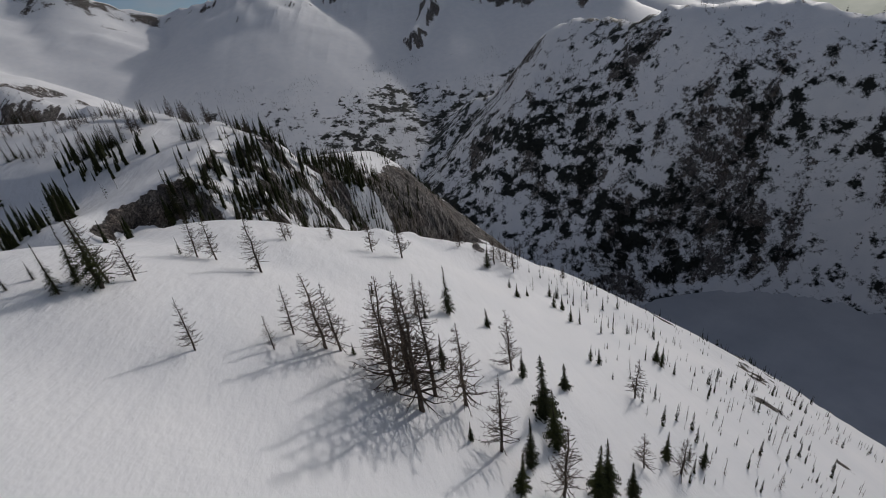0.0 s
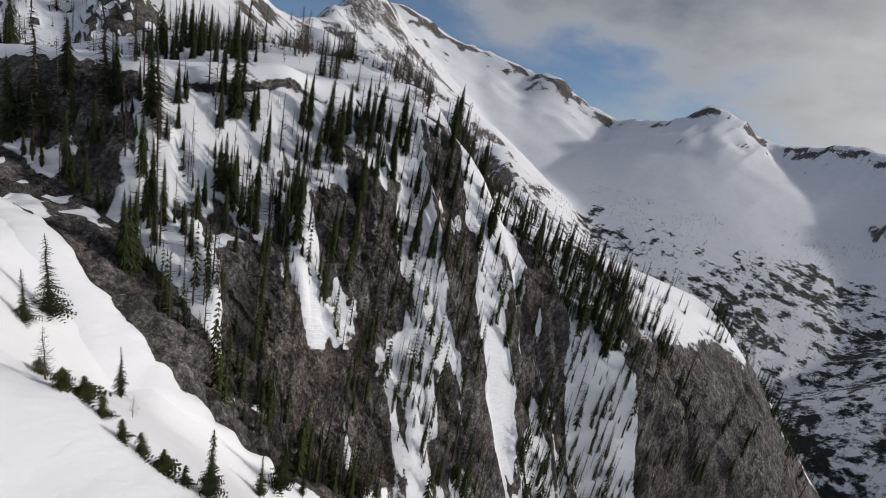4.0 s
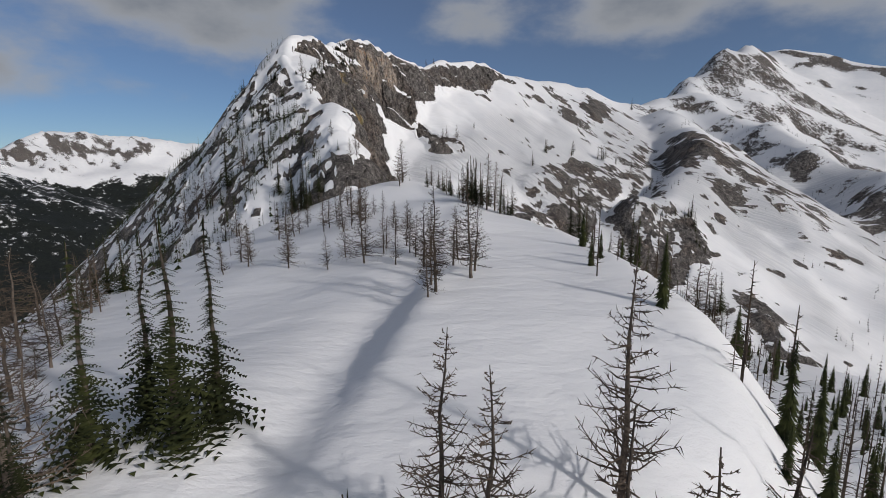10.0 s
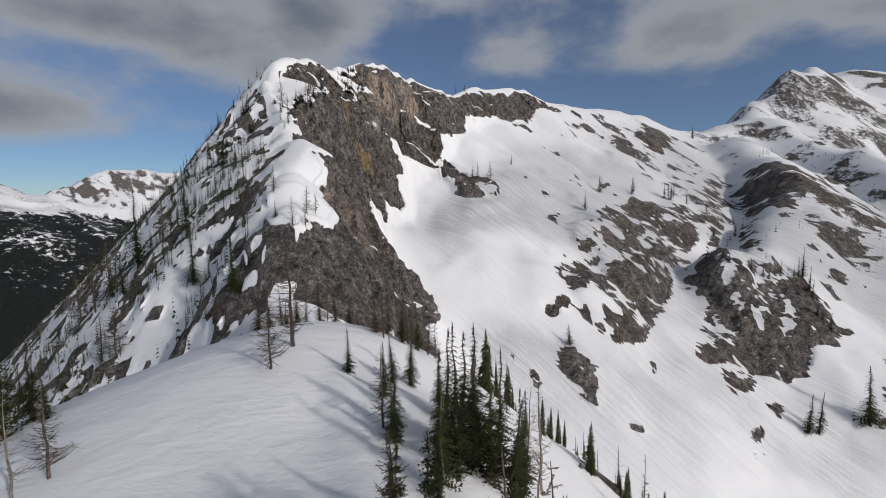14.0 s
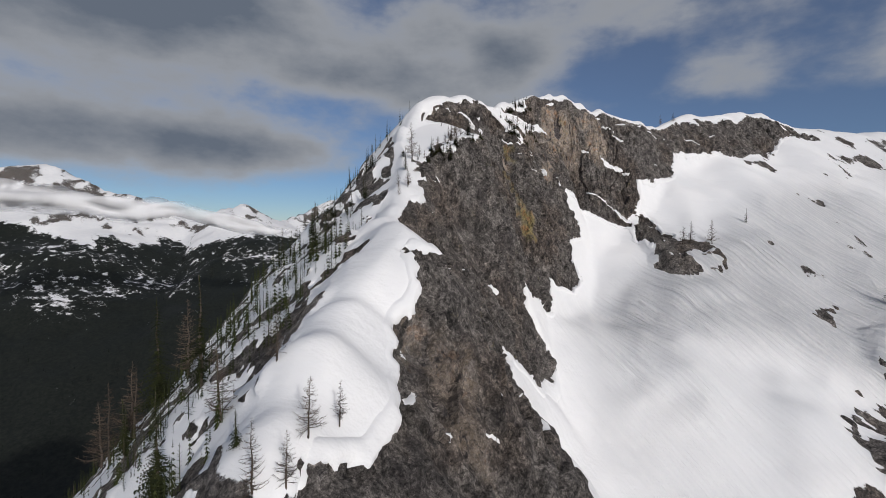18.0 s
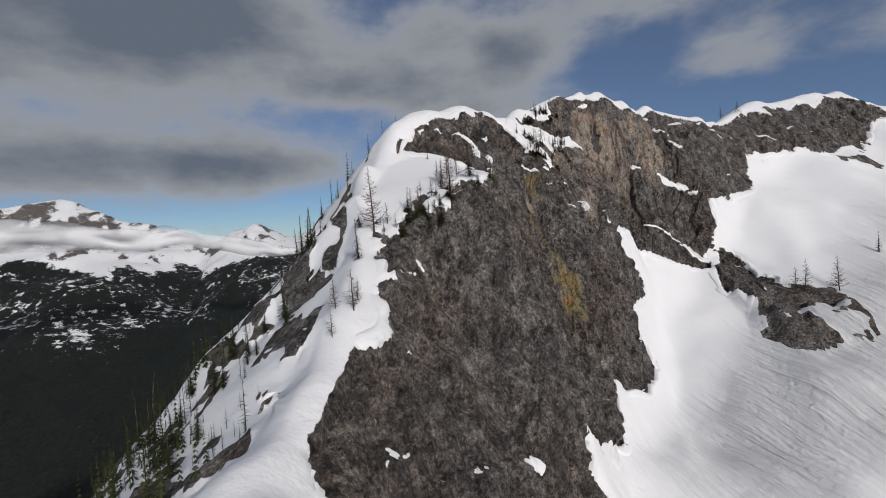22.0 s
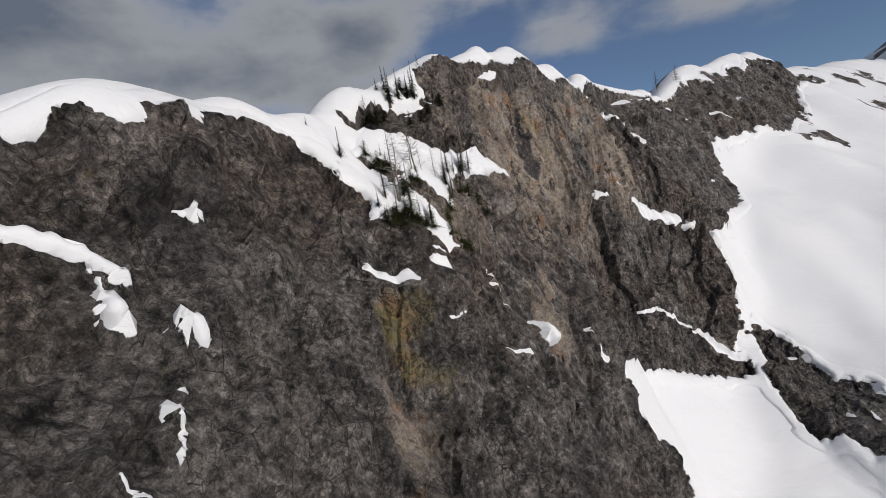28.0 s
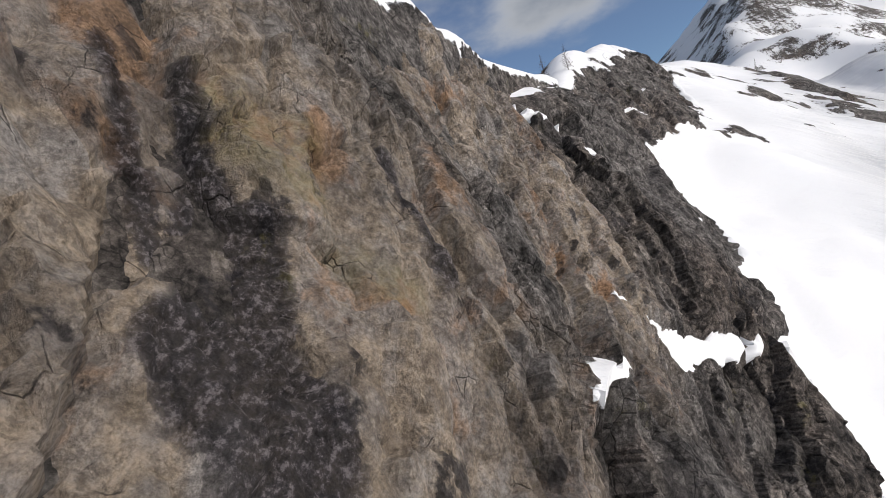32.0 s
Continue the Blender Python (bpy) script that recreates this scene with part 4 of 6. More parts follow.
# forest on the wall above the lake, on the ribs and on the bench below the bowl
WOOD = WOOD * (1 - 0.15 * step(H, -430, -200))
WOOD = np.maximum(WOOD, 0.70 * step(X, 60, 220) * step(Y, 380, 480) * step(-Y, -1500, -1300) * step(H, -460, -440))
WOOD = np.maximum(WOOD, 0.73 * step(np.hypot(X + 200, Y - 180), 380, 520) * step(Y, 350, 420) * step(-Y, -2000, -1600) * step(-H + 60 * wide, 130, 210))
H = H + (0.7 * SNOW + 0.35 * cap) * (1 - FARW)
NX, NY = -GX / np.sqrt(1 + SLOPE ** 2), -GY / np.sqrt(1 + SLOPE ** 2)
NZ = 1 / np.sqrt(1 + SLOPE ** 2)
rocky = (1 - SNOW) * (1 - FARW)
bulge = np.zeros_like(H)
sel = rocky > 0.02
px, py, pz = X[sel], Y[sel], H[sel]
lx, lz = px + 0.45 * pz, pz - 0.3 * px
b = 0.0
for size, amp, sd in ((9, 1.3, 61), (4, 1.0, 62), (2, 0.5, 63)):
    n = noise3(lx / size, py / size, lz / (size * 2.2), sd)
    b = b + amp * (1 - 2 * np.abs(n)) * 0.6
bulge[sel] = b * step(rocky[sel], 0.05, 0.6)
# the ground gives way under the finer sheets of the rock faces
reach = np.interp(-X, (205, 300, 340, 352, 402, 410, 545), (58, 56, 54, 37, 36, 23, 22))
under = step(ACROSS, 1.5, 4) * step(reach - ACROSS, 0, 3) * step(-X, 206, 210) * (1 - step(-X, 536, 542))
to_nose = crest(NOSE, X, Y)[1]
under = np.maximum(under, step(to_nose, 1.5, 4) * step(32 - to_nose, 0, 3) * step(Y, 116, 120) * step(-Y, -162, -158) * step(X, -68, -62))
bulge = bulge * (1 - under) - 1.3 * under * step(rocky, 0.2, 0.7)
VX, VY, VZ = X + bulge * NX, Y + bulge * NY, H + bulge * NZ * 0.6
VZ = VZ + SNOW * (1 - FARW) * 0.25 * fbm(X, Y, 12, 3, 71)


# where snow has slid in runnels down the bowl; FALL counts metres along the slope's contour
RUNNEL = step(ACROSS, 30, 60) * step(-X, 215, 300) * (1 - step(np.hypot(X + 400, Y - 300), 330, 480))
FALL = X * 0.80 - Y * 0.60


def height(x, y):
    """The finished ground's height at one place."""
    i, j = int(np.searchsorted(gx, x)) - 1, int(np.searchsorted(gy, y)) - 1
    i, j = min(max(i, 0), len(gx) - 2), min(max(j, 0), len(gy) - 2)
    u, v = (x - gx[i]) / (gx[i + 1] - gx[i]), (y - gy[j]) / (gy[j + 1] - gy[j])
    q = H[j:j + 2, i:i + 2]
    return float((q[0, 0] * (1 - u) + q[0, 1] * u) * (1 - v) + (q[1, 0] * (1 - u) + q[1, 1] * u) * v)


def sheet(name, rows, cols, material):
    """A piece of the ground grid as one mesh."""
    r, c = slice(*rows), slice(*cols)
    v = np.stack([VX[r, c], VY[r, c], VZ[r, c]], -1)
    n, m = v.shape[:2]
    k = np.arange(n * m).reshape(n, m)
    q = np.stack([k[:-1, :-1], k[:-1, 1:], k[1:, 1:], k[1:, :-1]], -1).reshape(-1, 4)
    me = bpy.data.meshes.new(name)
    me.vertices.add(n * m)
    me.vertices.foreach_set("co", v.astype(np.float32).ravel())
    me.loops.add(q.size)
    me.loops.foreach_set("vertex_index", q.astype(np.int32).ravel())
    me.polygons.add(len(q))
    me.polygons.foreach_set("loop_start", np.arange(0, q.size, 4, dtype=np.int32))
    me.polygons.foreach_set("use_smooth", (SNOW[r, c][:-1, :-1].ravel() + FARW[r, c][:-1, :-1].ravel()) > 0.35)
    at = me.attributes.new("snow", "FLOAT", "POINT")
    at.data.foreach_set("value", SNOW[r, c].astype(np.float32).ravel())
    for key, field in (("wood", WOOD), ("fall", FALL), ("runnel", RUNNEL)):
        at = me.attributes.new(key, "FLOAT", "POINT")
        at.data.foreach_set("value", field[r, c].astype(np.float32).ravel())
    me.update()
    me.materials.append(material)
    return new(name, me)


cloud_mat = Mat("cloud")
cloud_mat.b.inputs["Base Color"].default_value = (0.80, 0.81, 0.84, 1)
cloud_mat.b.inputs["Roughness"].default_value = 1.0
body = cloud_mat.node("ShaderNodeAttribute")
body.attribute_name = "body"
wisp = cloud_mat.noise(cloud_mat.place(), 0.006, 7, 0.6, (1.0, 1.0, 2.0))
cloud_mat.link(cloud_mat.math("MULTIPLY", cloud_mat.span(cloud_mat.math("ADD", cloud_mat.math("MULTIPLY", body.outputs["Fac"], 0.75), cloud_mat.math("SUBTRACT", wisp, 0.5)), 0.10, 0.75), 0.62), cloud_mat.b.inputs["Alpha"])


def cloud_bank(name, way, label):
    """A long billowing bank of cloud along a line of x, y, z, half thickness; thin at its upper and lower edge."""
    keys = np.array(way, float)
    u, a = np.meshgrid(np.linspace(0, len(way) - 1, 120), np.linspace(0, 2 * math.pi, 25)[:-1], indexing="ij")
    x, y, z, r = [np.interp(u, np.arange(len(way)), keys[:, i]) for i in range(4)]
    r = r * (1 + 0.5 * noise2(u * 3 + np.cos(a), np.sin(a) * 1.5 + 9, 301))
    out = np.stack([x + 1.6 * r * np.cos(a) * 0.5, y + 1.6 * r * np.cos(a) * 0.86, z + r * np.sin(a) + 12 * noise2(u * 2, 0 * u, 302)], -1)
    n, m = u.shape
    k = np.arange(n * m).reshape(n, m)
    q = np.stack([k[:-1], np.roll(k, -1, 1)[:-1], np.roll(k, -1, 1)[1:], k[1:]], -1).reshape(-1, 4)
    me = bpy.data.meshes.new(name)
    me.from_pydata(out.reshape(-1, 3).tolist(), [], q.tolist())
    me.polygons.foreach_set("use_smooth", [True] * len(q))
    at = me.attributes.new("body", "FLOAT", "POINT")
    ends = np.clip(np.minimum(u, len(way) - 1 - u) / 0.8, 0, 1)
    at.data.foreach_set("value", (np.abs(np.cos(a)) * ends).astype(np.float32).ravel())
    me.materials.append(cloud_mat.m)
    return tagged(new(name, me), label, "cloud", kind="stuff")


cloud_bank("cloud_bank", [(-420, -1650, 90, 42), (-700, -1500, 82, 44), (-960, -1330, 86, 40), (-1150, -1180, 66, 32), (-1290, -1010, 24, 20), (-1420, -900, 14, 12)], "grey-white bank of low cloud along a distant mountain range")

ground = tagged(sheet("ground", (0, len(gy)), (0, len(gx)), GROUND), "snow-covered mountain ridge with dark rock cliffs", "mountain", kind="structure")

lake_bm = bmesh.new()
ring = [lake_bm.verts.new((430 + 420 * math.cos(a) * 1.15, 440 + 420 * math.sin(a), LAKE_Z + 0.6)) for a in np.linspace(0, 2 * math.pi, 96, endpoint=False)]
lake_bm.faces.new(ring)
lake_me = bpy.data.meshes.new("lake")
lake_bm.to_mesh(lake_me)
lake_me.materials.append(ICE)
tagged(new("lake", lake_me), "frozen lake under flat grey-white snow", "lake", kind="structure")


def heights(x, y, field=None):
    """Ground heights, snow cover and slope at many places."""
    field = VZ if field is None else field
    i = np.clip(np.searchsorted(gx, x) - 1, 0, len(gx) - 2)
    j = np.clip(np.searchsorted(gy, y) - 1, 0, len(gy) - 2)
    u, v = (x - gx[i]) / (gx[i + 1] - gx[i]), (y - gy[j]) / (gy[j + 1] - gy[j])
    mixed = [(q[j, i] * (1 - u) + q[j, i + 1] * u) * (1 - v) + (q[j + 1, i] * (1 - u) + q[j + 1, i + 1] * u) * v for q in (field, SNOW, SLOPE, ACROSS)]
    return mixed


def cells(x, y, z, seed):
    """Blocks: the random value of the nearest of many scattered points, and how far the border to the next is."""
    ix, iy, iz = np.floor(x), np.floor(y), np.floor(z)
    one, two, val, lean = np.full(x.shape, 9.0), np.full(x.shape, 9.0), np.zeros(x.shape), np.zeros(x.shape)
    for a in (-1, 0, 1):
        for b in (-1, 0, 1):
            for c in (-1, 0, 1):
                jx, jy, jz = ix + a, iy + b, iz + c
                ox, oy, oz = [v + 0.5 + 0.45 * lattice(jx, jy, jz, seed + k) - w for k, (v, w) in enumerate(((jx, x), (jy, y), (jz, z)))]
                d = ox * ox + oy * oy + oz * oz
                tip = ox * lattice(jx, jy, jz, seed + 4) + oy * lattice(jx, jy, jz, seed + 5) + oz * lattice(jx, jy, jz, seed + 6)
                closer = d < one
                two = np.where(closer, one, np.minimum(two, d))
                val = np.where(closer, lattice(jx, jy, jz, seed + 3), val)
                lean = np.where(closer, tip, lean)
                one = np.minimum(one, d)
    return val, lean, np.sqrt(two) - np.sqrt(one)


# stained rock: x, y, z, reach, strength
STAINS = [(-333.5, 145.8, 48.5, 2.6, 1.0), (-357, 156, 53, 5, 0.9), (-361, 157, 57.5, 4.5, 0.8), (-354, 156, 47, 5, 0.8), (-370, 155, 71, 7, 1.0), (-367, 155, 66, 7, 1.0), (-374, 158, 62, 8, 0.8), (-389, 167, 66, 9, 0.9), (-352, 148, 60, 5, 0.5), (-234, 168, 2, 8, 0.6)]
# yellow and orange stains: x, y, z, reach, strength
LIMES = [(-330.2, 154.6, 31.5, 3.2, 1.0), (-328.8, 155.3, 28, 2.2, 0.9), (-331, 152.9, 35.3, 1.8, 0.6), (-339.5, 145.6, 55, 1.4, 0.6), (-330.3, 147.2, 45.6, 1.4, 0.6), (-330.1, 149.4, 40.6, 1.6, 0.5), (-373.4, 156.8, 71.5, 1.3, 0.6), (-373.1, 158.4, 67, 1.0, 0.5), (-356.7, 155.1, 56, 0.9, 0.8), (-337.9, 144.2, 54.2, 1.5, 1.0), (-336.8, 145.2, 51.6, 1.4, 1.0)]
# dark seeps down the dome's wall: from x, y, z to x, y, z, half width
DRIPS = [(-371.9, 155, 74.2, -370.1, 155.5, 69.6, 0.32), (-372.6, 156.1, 73, -370.8, 156.5, 68.7, 0.45), (-371, 156.4, 69.2, -368.6, 156.6, 64.6, 0.95), (-369.3, 156, 67.6, -368, 156.2, 64, 0.9), (-376.2, 159.6, 70.5, -374.6, 159.3, 66, 0.4)]


FACES = []


def cliff(name, line, du, dv, lo, hi, label, rough=1.0):
    """A rock face below a crest line: a fine sheet with broken blocks and ledges, laid over the ground."""
    pts = np.array([p[:2] for p in line], float)
    seg = np.hypot(*np.diff(pts, axis=0).T)
    at = np.concatenate([[0], np.cumsum(seg)])
    us = np.arange(0, at[-1], du)
    cx, cy = np.interp(us, at, pts[:, 0]), np.interp(us, at, pts[:, 1])
    win = max(3, int(7 / du))
    soft = np.ones(win) / win
    pad = lambda v: np.convolve(np.pad(v, win // 2, mode="reflect", reflect_type="odd"), soft, "valid")[: len(v)]
    cx, cy = pad(cx), pad(cy)
    tx, ty = np.gradient(cx), np.gradient(cy)
    tx, ty = pad(tx), pad(ty)
    tl = np.hypot(tx, ty)
    nx, ny = ty / tl, -tx / tl
    ds = np.arange(lo, hi, 0.2)
    gxx, gyy = cx[:, None] + nx[:, None] * ds, cy[:, None] + ny[:, None] * ds
    zz = heights(gxx.ravel(), gyy.ravel(), H)[0].reshape(gxx.shape)
    run = np.concatenate([np.zeros((len(us), 1)), np.cumsum(np.hypot(0.2, np.diff(zz, axis=1)), 1)], 1)
    nv = int(np.median(run[:, -1]) / dv)
    d = np.stack([np.interp(np.linspace(0, r[-1], nv), r, ds) for r in run])
    x, y = cx[:, None] + nx[:, None] * d, cy[:, None] + ny[:, None] * d
    z, snow, slope, across = [v.reshape(x.shape) for v in heights(x.ravel(), y.ravel(), H)]
    if name != "cliff_nose":
        lip = np.interp(-x, CAP_X, CAP_WIDE) - 0.9
        snow = np.maximum(face_snow(x, y, z - 0.7 * snow, across, snow), step(lip - across + 0.8 * noise3(x / 4, y / 4, z / 4, 94), -0.3, 0.3))
    open_rock = 1 - step(snow, 0.3, 0.7)

    def blur(v, wide, axis):
        k = max(3, int(wide) | 1)
        pad = [(k // 2, k // 2) if a == axis else (0, 0) for a in (0, 1)]
        c = np.cumsum(np.pad(v, pad, mode="edge"), axis)
        c = np.concatenate([np.zeros_like(np.take(c, [0], axis)), c], axis)
        n = v.shape[axis]
        return (np.take(c, range(k, k + n), axis) - np.take(c, range(0, n), axis)) / k
    bare = blur(blur(1 - step(snow, 0.3, 0.7), 0.9 / du, 0), 0.9 / dv, 1)
    # fabric of the rock: steep slabs leaning one way
    fx, fy, fz = x * 0.85 + z * 0.42, y, z * 0.85 - x * 0.42
    out = 0.0
    for size, amp, sd in ((12.0, 0.9, 201), (5.0, 0.7, 211), (2.2, 0.5, 221), (0.95, 0.27, 241)):
        if size < 3.2 * dv:
            continue
        v, tip, edge = cells(fx / size + 0.3 * noise3(fx / size, fy / size, fz / size, 7), fy / size, fz / (2.3 * size), sd)
        out = out + amp * (v * 0.6 + 1.1 * tip + 0.3 * np.minimum(edge * 5, 1) - 0.3)
    for size, amp, sd in ((14, 1.0, 231), (5, 0.5, 232), (2, 0.26, 233), (0.8, 0.14, 234), (0.4, 0.07, 235)):
        out = out + amp * (1 - 2 * np.abs(noise3(fx / size, fy / size, fz / (1.8 * size), sd))) * 0.7
    near = blur(blur(open_rock, 4 / du, 0), 4 / dv, 1)
    rows, cols = np.arange(len(us)), np.arange(nv)
    rim = np.minimum(np.minimum(rows, len(us) - 1 - rows)[:, None] * du / 3.0, np.minimum(cols * 0.6, nv - 1 - cols)[None] * dv / 3.0)
    rim = np.clip(rim, 0, 1)
    push = ((out - 0.75) * bare * rough + 0.35) * rim - 2.0 * (1 - rim) ** 2 - 0.1 * (1 - bare) - 0.8 * step(0.12 - near, 0, 0.12)
    n = np.cross(np.gradient(np.stack([x, y, z], -1), axis=0), np.gradient(np.stack([x, y, z], -1), axis=1))
    n /= np.linalg.norm(n, axis=-1, keepdims=True) + 1e-9
    n *= np.where(n[..., 2:] < 0, -1, 1)
    co = np.stack([x, y, z], -1) + n * push[..., None]
    m = np.cross(np.gradient(co, axis=0), np.gradient(co, axis=1))
    m /= np.linalg.norm(m, axis=-1, keepdims=True) + 1e-9
    flat = np.abs(m[..., 2])
    dust = step(blur(blur(flat, 1.2 / du, 0), 1.2 / dv, 1) + 0.16 * noise3(x / 5, y / 5, z / 5, 95), 0.82, 0.93)
    snow = np.maximum(snow, dust * 0.8)
    stain = np.zeros_like(x)
    for sx, sy, sz, sr, sw in STAINS:
        q = np.sqrt(((x - sx) / sr) ** 2 + ((y - sy) / sr) ** 2 + ((z - sz) / (1.7 * sr)) ** 2)
        stain = np.maximum(stain, sw * step(1.3 - q + 0.6 * noise3(fx / 3, fy / 3, fz / 7, 97), 0.0, 0.9))
    lime = np.zeros_like(x)
    for sx, sy, sz, sr, sw in LIMES:
        q = np.sqrt(((x - sx) / sr) ** 2 + ((y - sy) / (2.0 * sr)) ** 2 + ((z - sz) / (1.5 * sr)) ** 2)
        lime = np.maximum(lime, sw * step(1.2 - q + 0.7 * noise3(fx / 2, fy / 2, fz / 4, 98), 0.0, 0.6))
    drip = np.zeros_like(x)
    for ax, ay, az, bx, by, bz, w in DRIPS:
        dx, dy, dz = bx - ax, by - ay, bz - az
        u = np.clip(((x - ax) * dx + (y - ay) * dy + (z - az) * dz) / (dx * dx + dy * dy + dz * dz), 0, 1)
        q = np.sqrt((x - ax - u * dx) ** 2 + (y - ay - u * dy) ** 2 + (z - az - u * dz) ** 2)
        drip = np.maximum(drip, step(w * (1.2 + 0.5 * noise3(x, y, z / 3, 99)) - q, -0.25, 0.25))
    FACES.append(co[::2, ::2].reshape(-1, 3))
    k = np.arange(len(us) * nv).reshape(len(us), nv)
    keep = (near[:-1, :-1] > 0.004).ravel()
    q = np.stack([k[:-1, :-1], k[1:, :-1], k[1:, 1:], k[:-1, 1:]], -1).reshape(-1, 4)[keep]
    me = bpy.data.meshes.new(name)
    me.vertices.add(k.size)
    me.vertices.foreach_set("co", co.astype(np.float32).ravel())
    me.loops.add(q.size)
    me.loops.foreach_set("vertex_index", q.astype(np.int32).ravel())
    me.polygons.add(len(q))
    me.polygons.foreach_set("loop_start", np.arange(0, q.size, 4, dtype=np.int32))
    me.polygons.foreach_set("use_smooth", snow[:-1, :-1].ravel()[keep] > 0.5)
    for key, field in (("snow", snow), ("stain", stain), ("lime", lime), ("drip", drip), ("fall", x * 0.8 - y * 0.6)):
        a = me.attributes.new(key, "FLOAT", "POINT")
        a.data.foreach_set("value", field.astype(np.float32).ravel())
    me.update()
    me.materials.append(GROUND)
    return tagged(new(name, me), label, "cliff", kind="structure")


def part_of(line, a, b):
    return [p for p in line if b <= p[0] <= a]


cliff("cliff_arete", part_of(MAIN, -202, -300), 0.4, 0.4, 0.5, 62, "dark grey-brown rock face under a snow arete")
cliff("cliff_crag", part_of(MAIN, -262, -356), 0.27, 0.27, 0.5, 58, "dark grey-brown rock face with orange and yellow stains")
cliff("cliff_dome", part_of(MAIN, -340, -404), 0.19, 0.19, 0.5, 40, "grey rock wall with rusty streaks under a snow cap")
cliff("cliff_ridge", part_of(MAIN, -402, -546), 0.6, 0.5, 0.5, 26, "broken dark rock band below the snowy crest")
cliff("cliff_nose", NOSE[1:5], 0.36, 0.36, 0.5, 34, "dark wet rock face with trees above a snow gully", 0.6)

# ---------------------------------------------------------------- trees
def tube(v, f, pts, radii, sides=5):
    """Adds a tapered tube along points to vertex and face lists."""
    start = len(v)
    for k, (p, r) in enumerate(zip(pts, radii)):
        way = (Vector(pts[min(k + 1, len(pts) - 1)]) - Vector(pts[max(k - 1, 0)])).normalized()
        one = way.orthogonal().normalized()
        two = way.cross(one)
        for s in range(sides):
            a = 2 * math.pi * s / sides
            v.append(tuple(Vector(p) + r * (math.cos(a) * one + math.sin(a) * two)))
    for k in range(len(pts) - 1):
        for s in range(sides):
            a, b = start + k * sides + s, start + k * sides + (s + 1) % sides
            f.append((a, b, b + sides, a + sides))


def mesh(name, v, f, material):
    me = bpy.data.meshes.new(name)
    me.from_pydata(v, [], f)
    me.materials.append(material)
    me.update()
    return me


def fir_crown(rng, h, wide, whorls, per, fronds, low=0.06):
    """Drooping sprays of needles in whorls round the stem, ragged and uneven."""
    v, f = [], []
    for k in range(whorls):
        t = low + (1 - low) * (k + rng.uniform(-0.3, 0.3)) / whorls
        z = h * min(max(t, low), 0.985)
        reach = wide * (1 - t) ** 0.75 * (0.75 + 0.25 * math.sin(7 * t + wide * 5)) + 0.03 * h * (1 - t) + 0.06
        for j in range(per):
            if rng.random() < 0.14:
                continue
            a = rng.uniform(0, 2 * math.pi)
            r = reach * rng.uniform(0.55, 1.2)
            droop = rng.uniform(0.25, 0.6)
            out, side = Vector((math.cos(a), math.sin(a), 0)), Vector((-math.sin(a), math.cos(a), 0))
            root, tip = Vector((0, 0, z + 0.10 * r)), out * r + Vector((0, 0, z - droop * r))
            for m in range(fronds):
                u = (m + 0.2) / fronds
                c = root.lerp(tip, u)
                w = 0.30 * r * (1 - 0.75 * u) * rng.uniform(0.7, 1.3) + 0.02
                lead = out * (0.42 * r / fronds * 1.7) - Vector((0, 0, 0.22 * r / fronds + 0.3 * w))
                i = len(v)
                v += [tuple(c), tuple(c + lead * 0.7 + side * w), tuple(c + lead + Vector((0, 0, 0.08 * r))), tuple(c + lead * 0.7 - side * w)]
                f += [(i, i + 1, i + 2), (i, i + 2, i + 3)]
    i = len(v)
    v += [(0.05, 0, 0.93 * h), (-0.03, 0.05, 0.93 * h), (-0.03, -0.05, 0.93 * h), (0, 0, 1.02 * h)]
    f += [(i, i + 1, i + 3), (i + 1, i + 2, i + 3), (i + 2, i, i + 3)]
    return v, f


def bare_branches(rng, h, wide, count, twigs, low=0.12, rise=0.1):
    """Leafless branches with twigs."""
    v, f = [], []
    for k in range(count):
        t = low + (0.98 - low) * (k + rng.random()) / count
        a = rng.uniform(0, 2 * math.pi)
        r = (wide * (1 - t) ** 0.8 + 0.05 * h * (1 - t) + 0.12) * rng.uniform(0.45, 1.2)
        out = Vector((math.cos(a), math.sin(a), 0))
        z = h * t
        bend = rng.uniform(-0.35, 0.25) + rise
        pts = [Vector((0, 0, z)), out * r * 0.5 + Vector((0, 0, z + bend * r * 0.35)), out * r + Vector((0, 0, z + bend * r + rng.uniform(0, 0.35) * r))]
        w = 0.005 * h * (1 - t) + 0.010
        tube(v, f, pts, (w, w * 0.7, w * 0.25), 3)
        for m in range(twigs):
            u = rng.uniform(0.2, 1.0)
            c = pts[0].lerp(pts[1], u * 2) if u < 0.5 else pts[1].lerp(pts[2], u * 2 - 1)
            way = Vector((rng.uniform(-1, 1), rng.uniform(-1, 1), rng.uniform(-0.9, 0.9))) + out * 0.6
            way *= r * rng.uniform(0.12, 0.34) / way.length
            off = way.orthogonal().normalized() * 0.018
            i = len(v)
            v += [tuple(c + off), tuple(c - off), tuple(c + way)]
            f.append((i, i + 1, i + 2))
    return v, f


def stem(rng, h, r, lean=0.0, sides=7):
    v, f = [], []
    n = 7
    pts = [Vector((lean * h * (k / n) ** 2 + rng.uniform(-0.012, 0.012) * h * (k > 0), rng.uniform(-0.012, 0.012) * h * (k > 0), -0.8 + (h + 0.8) * k / n)) for k in range(n + 1)]
    tube(v, f, pts, [r * (1.25 if k == 0 else 1 - 0.92 * k / n) for k in range(n + 1)], sides)
    return v, f


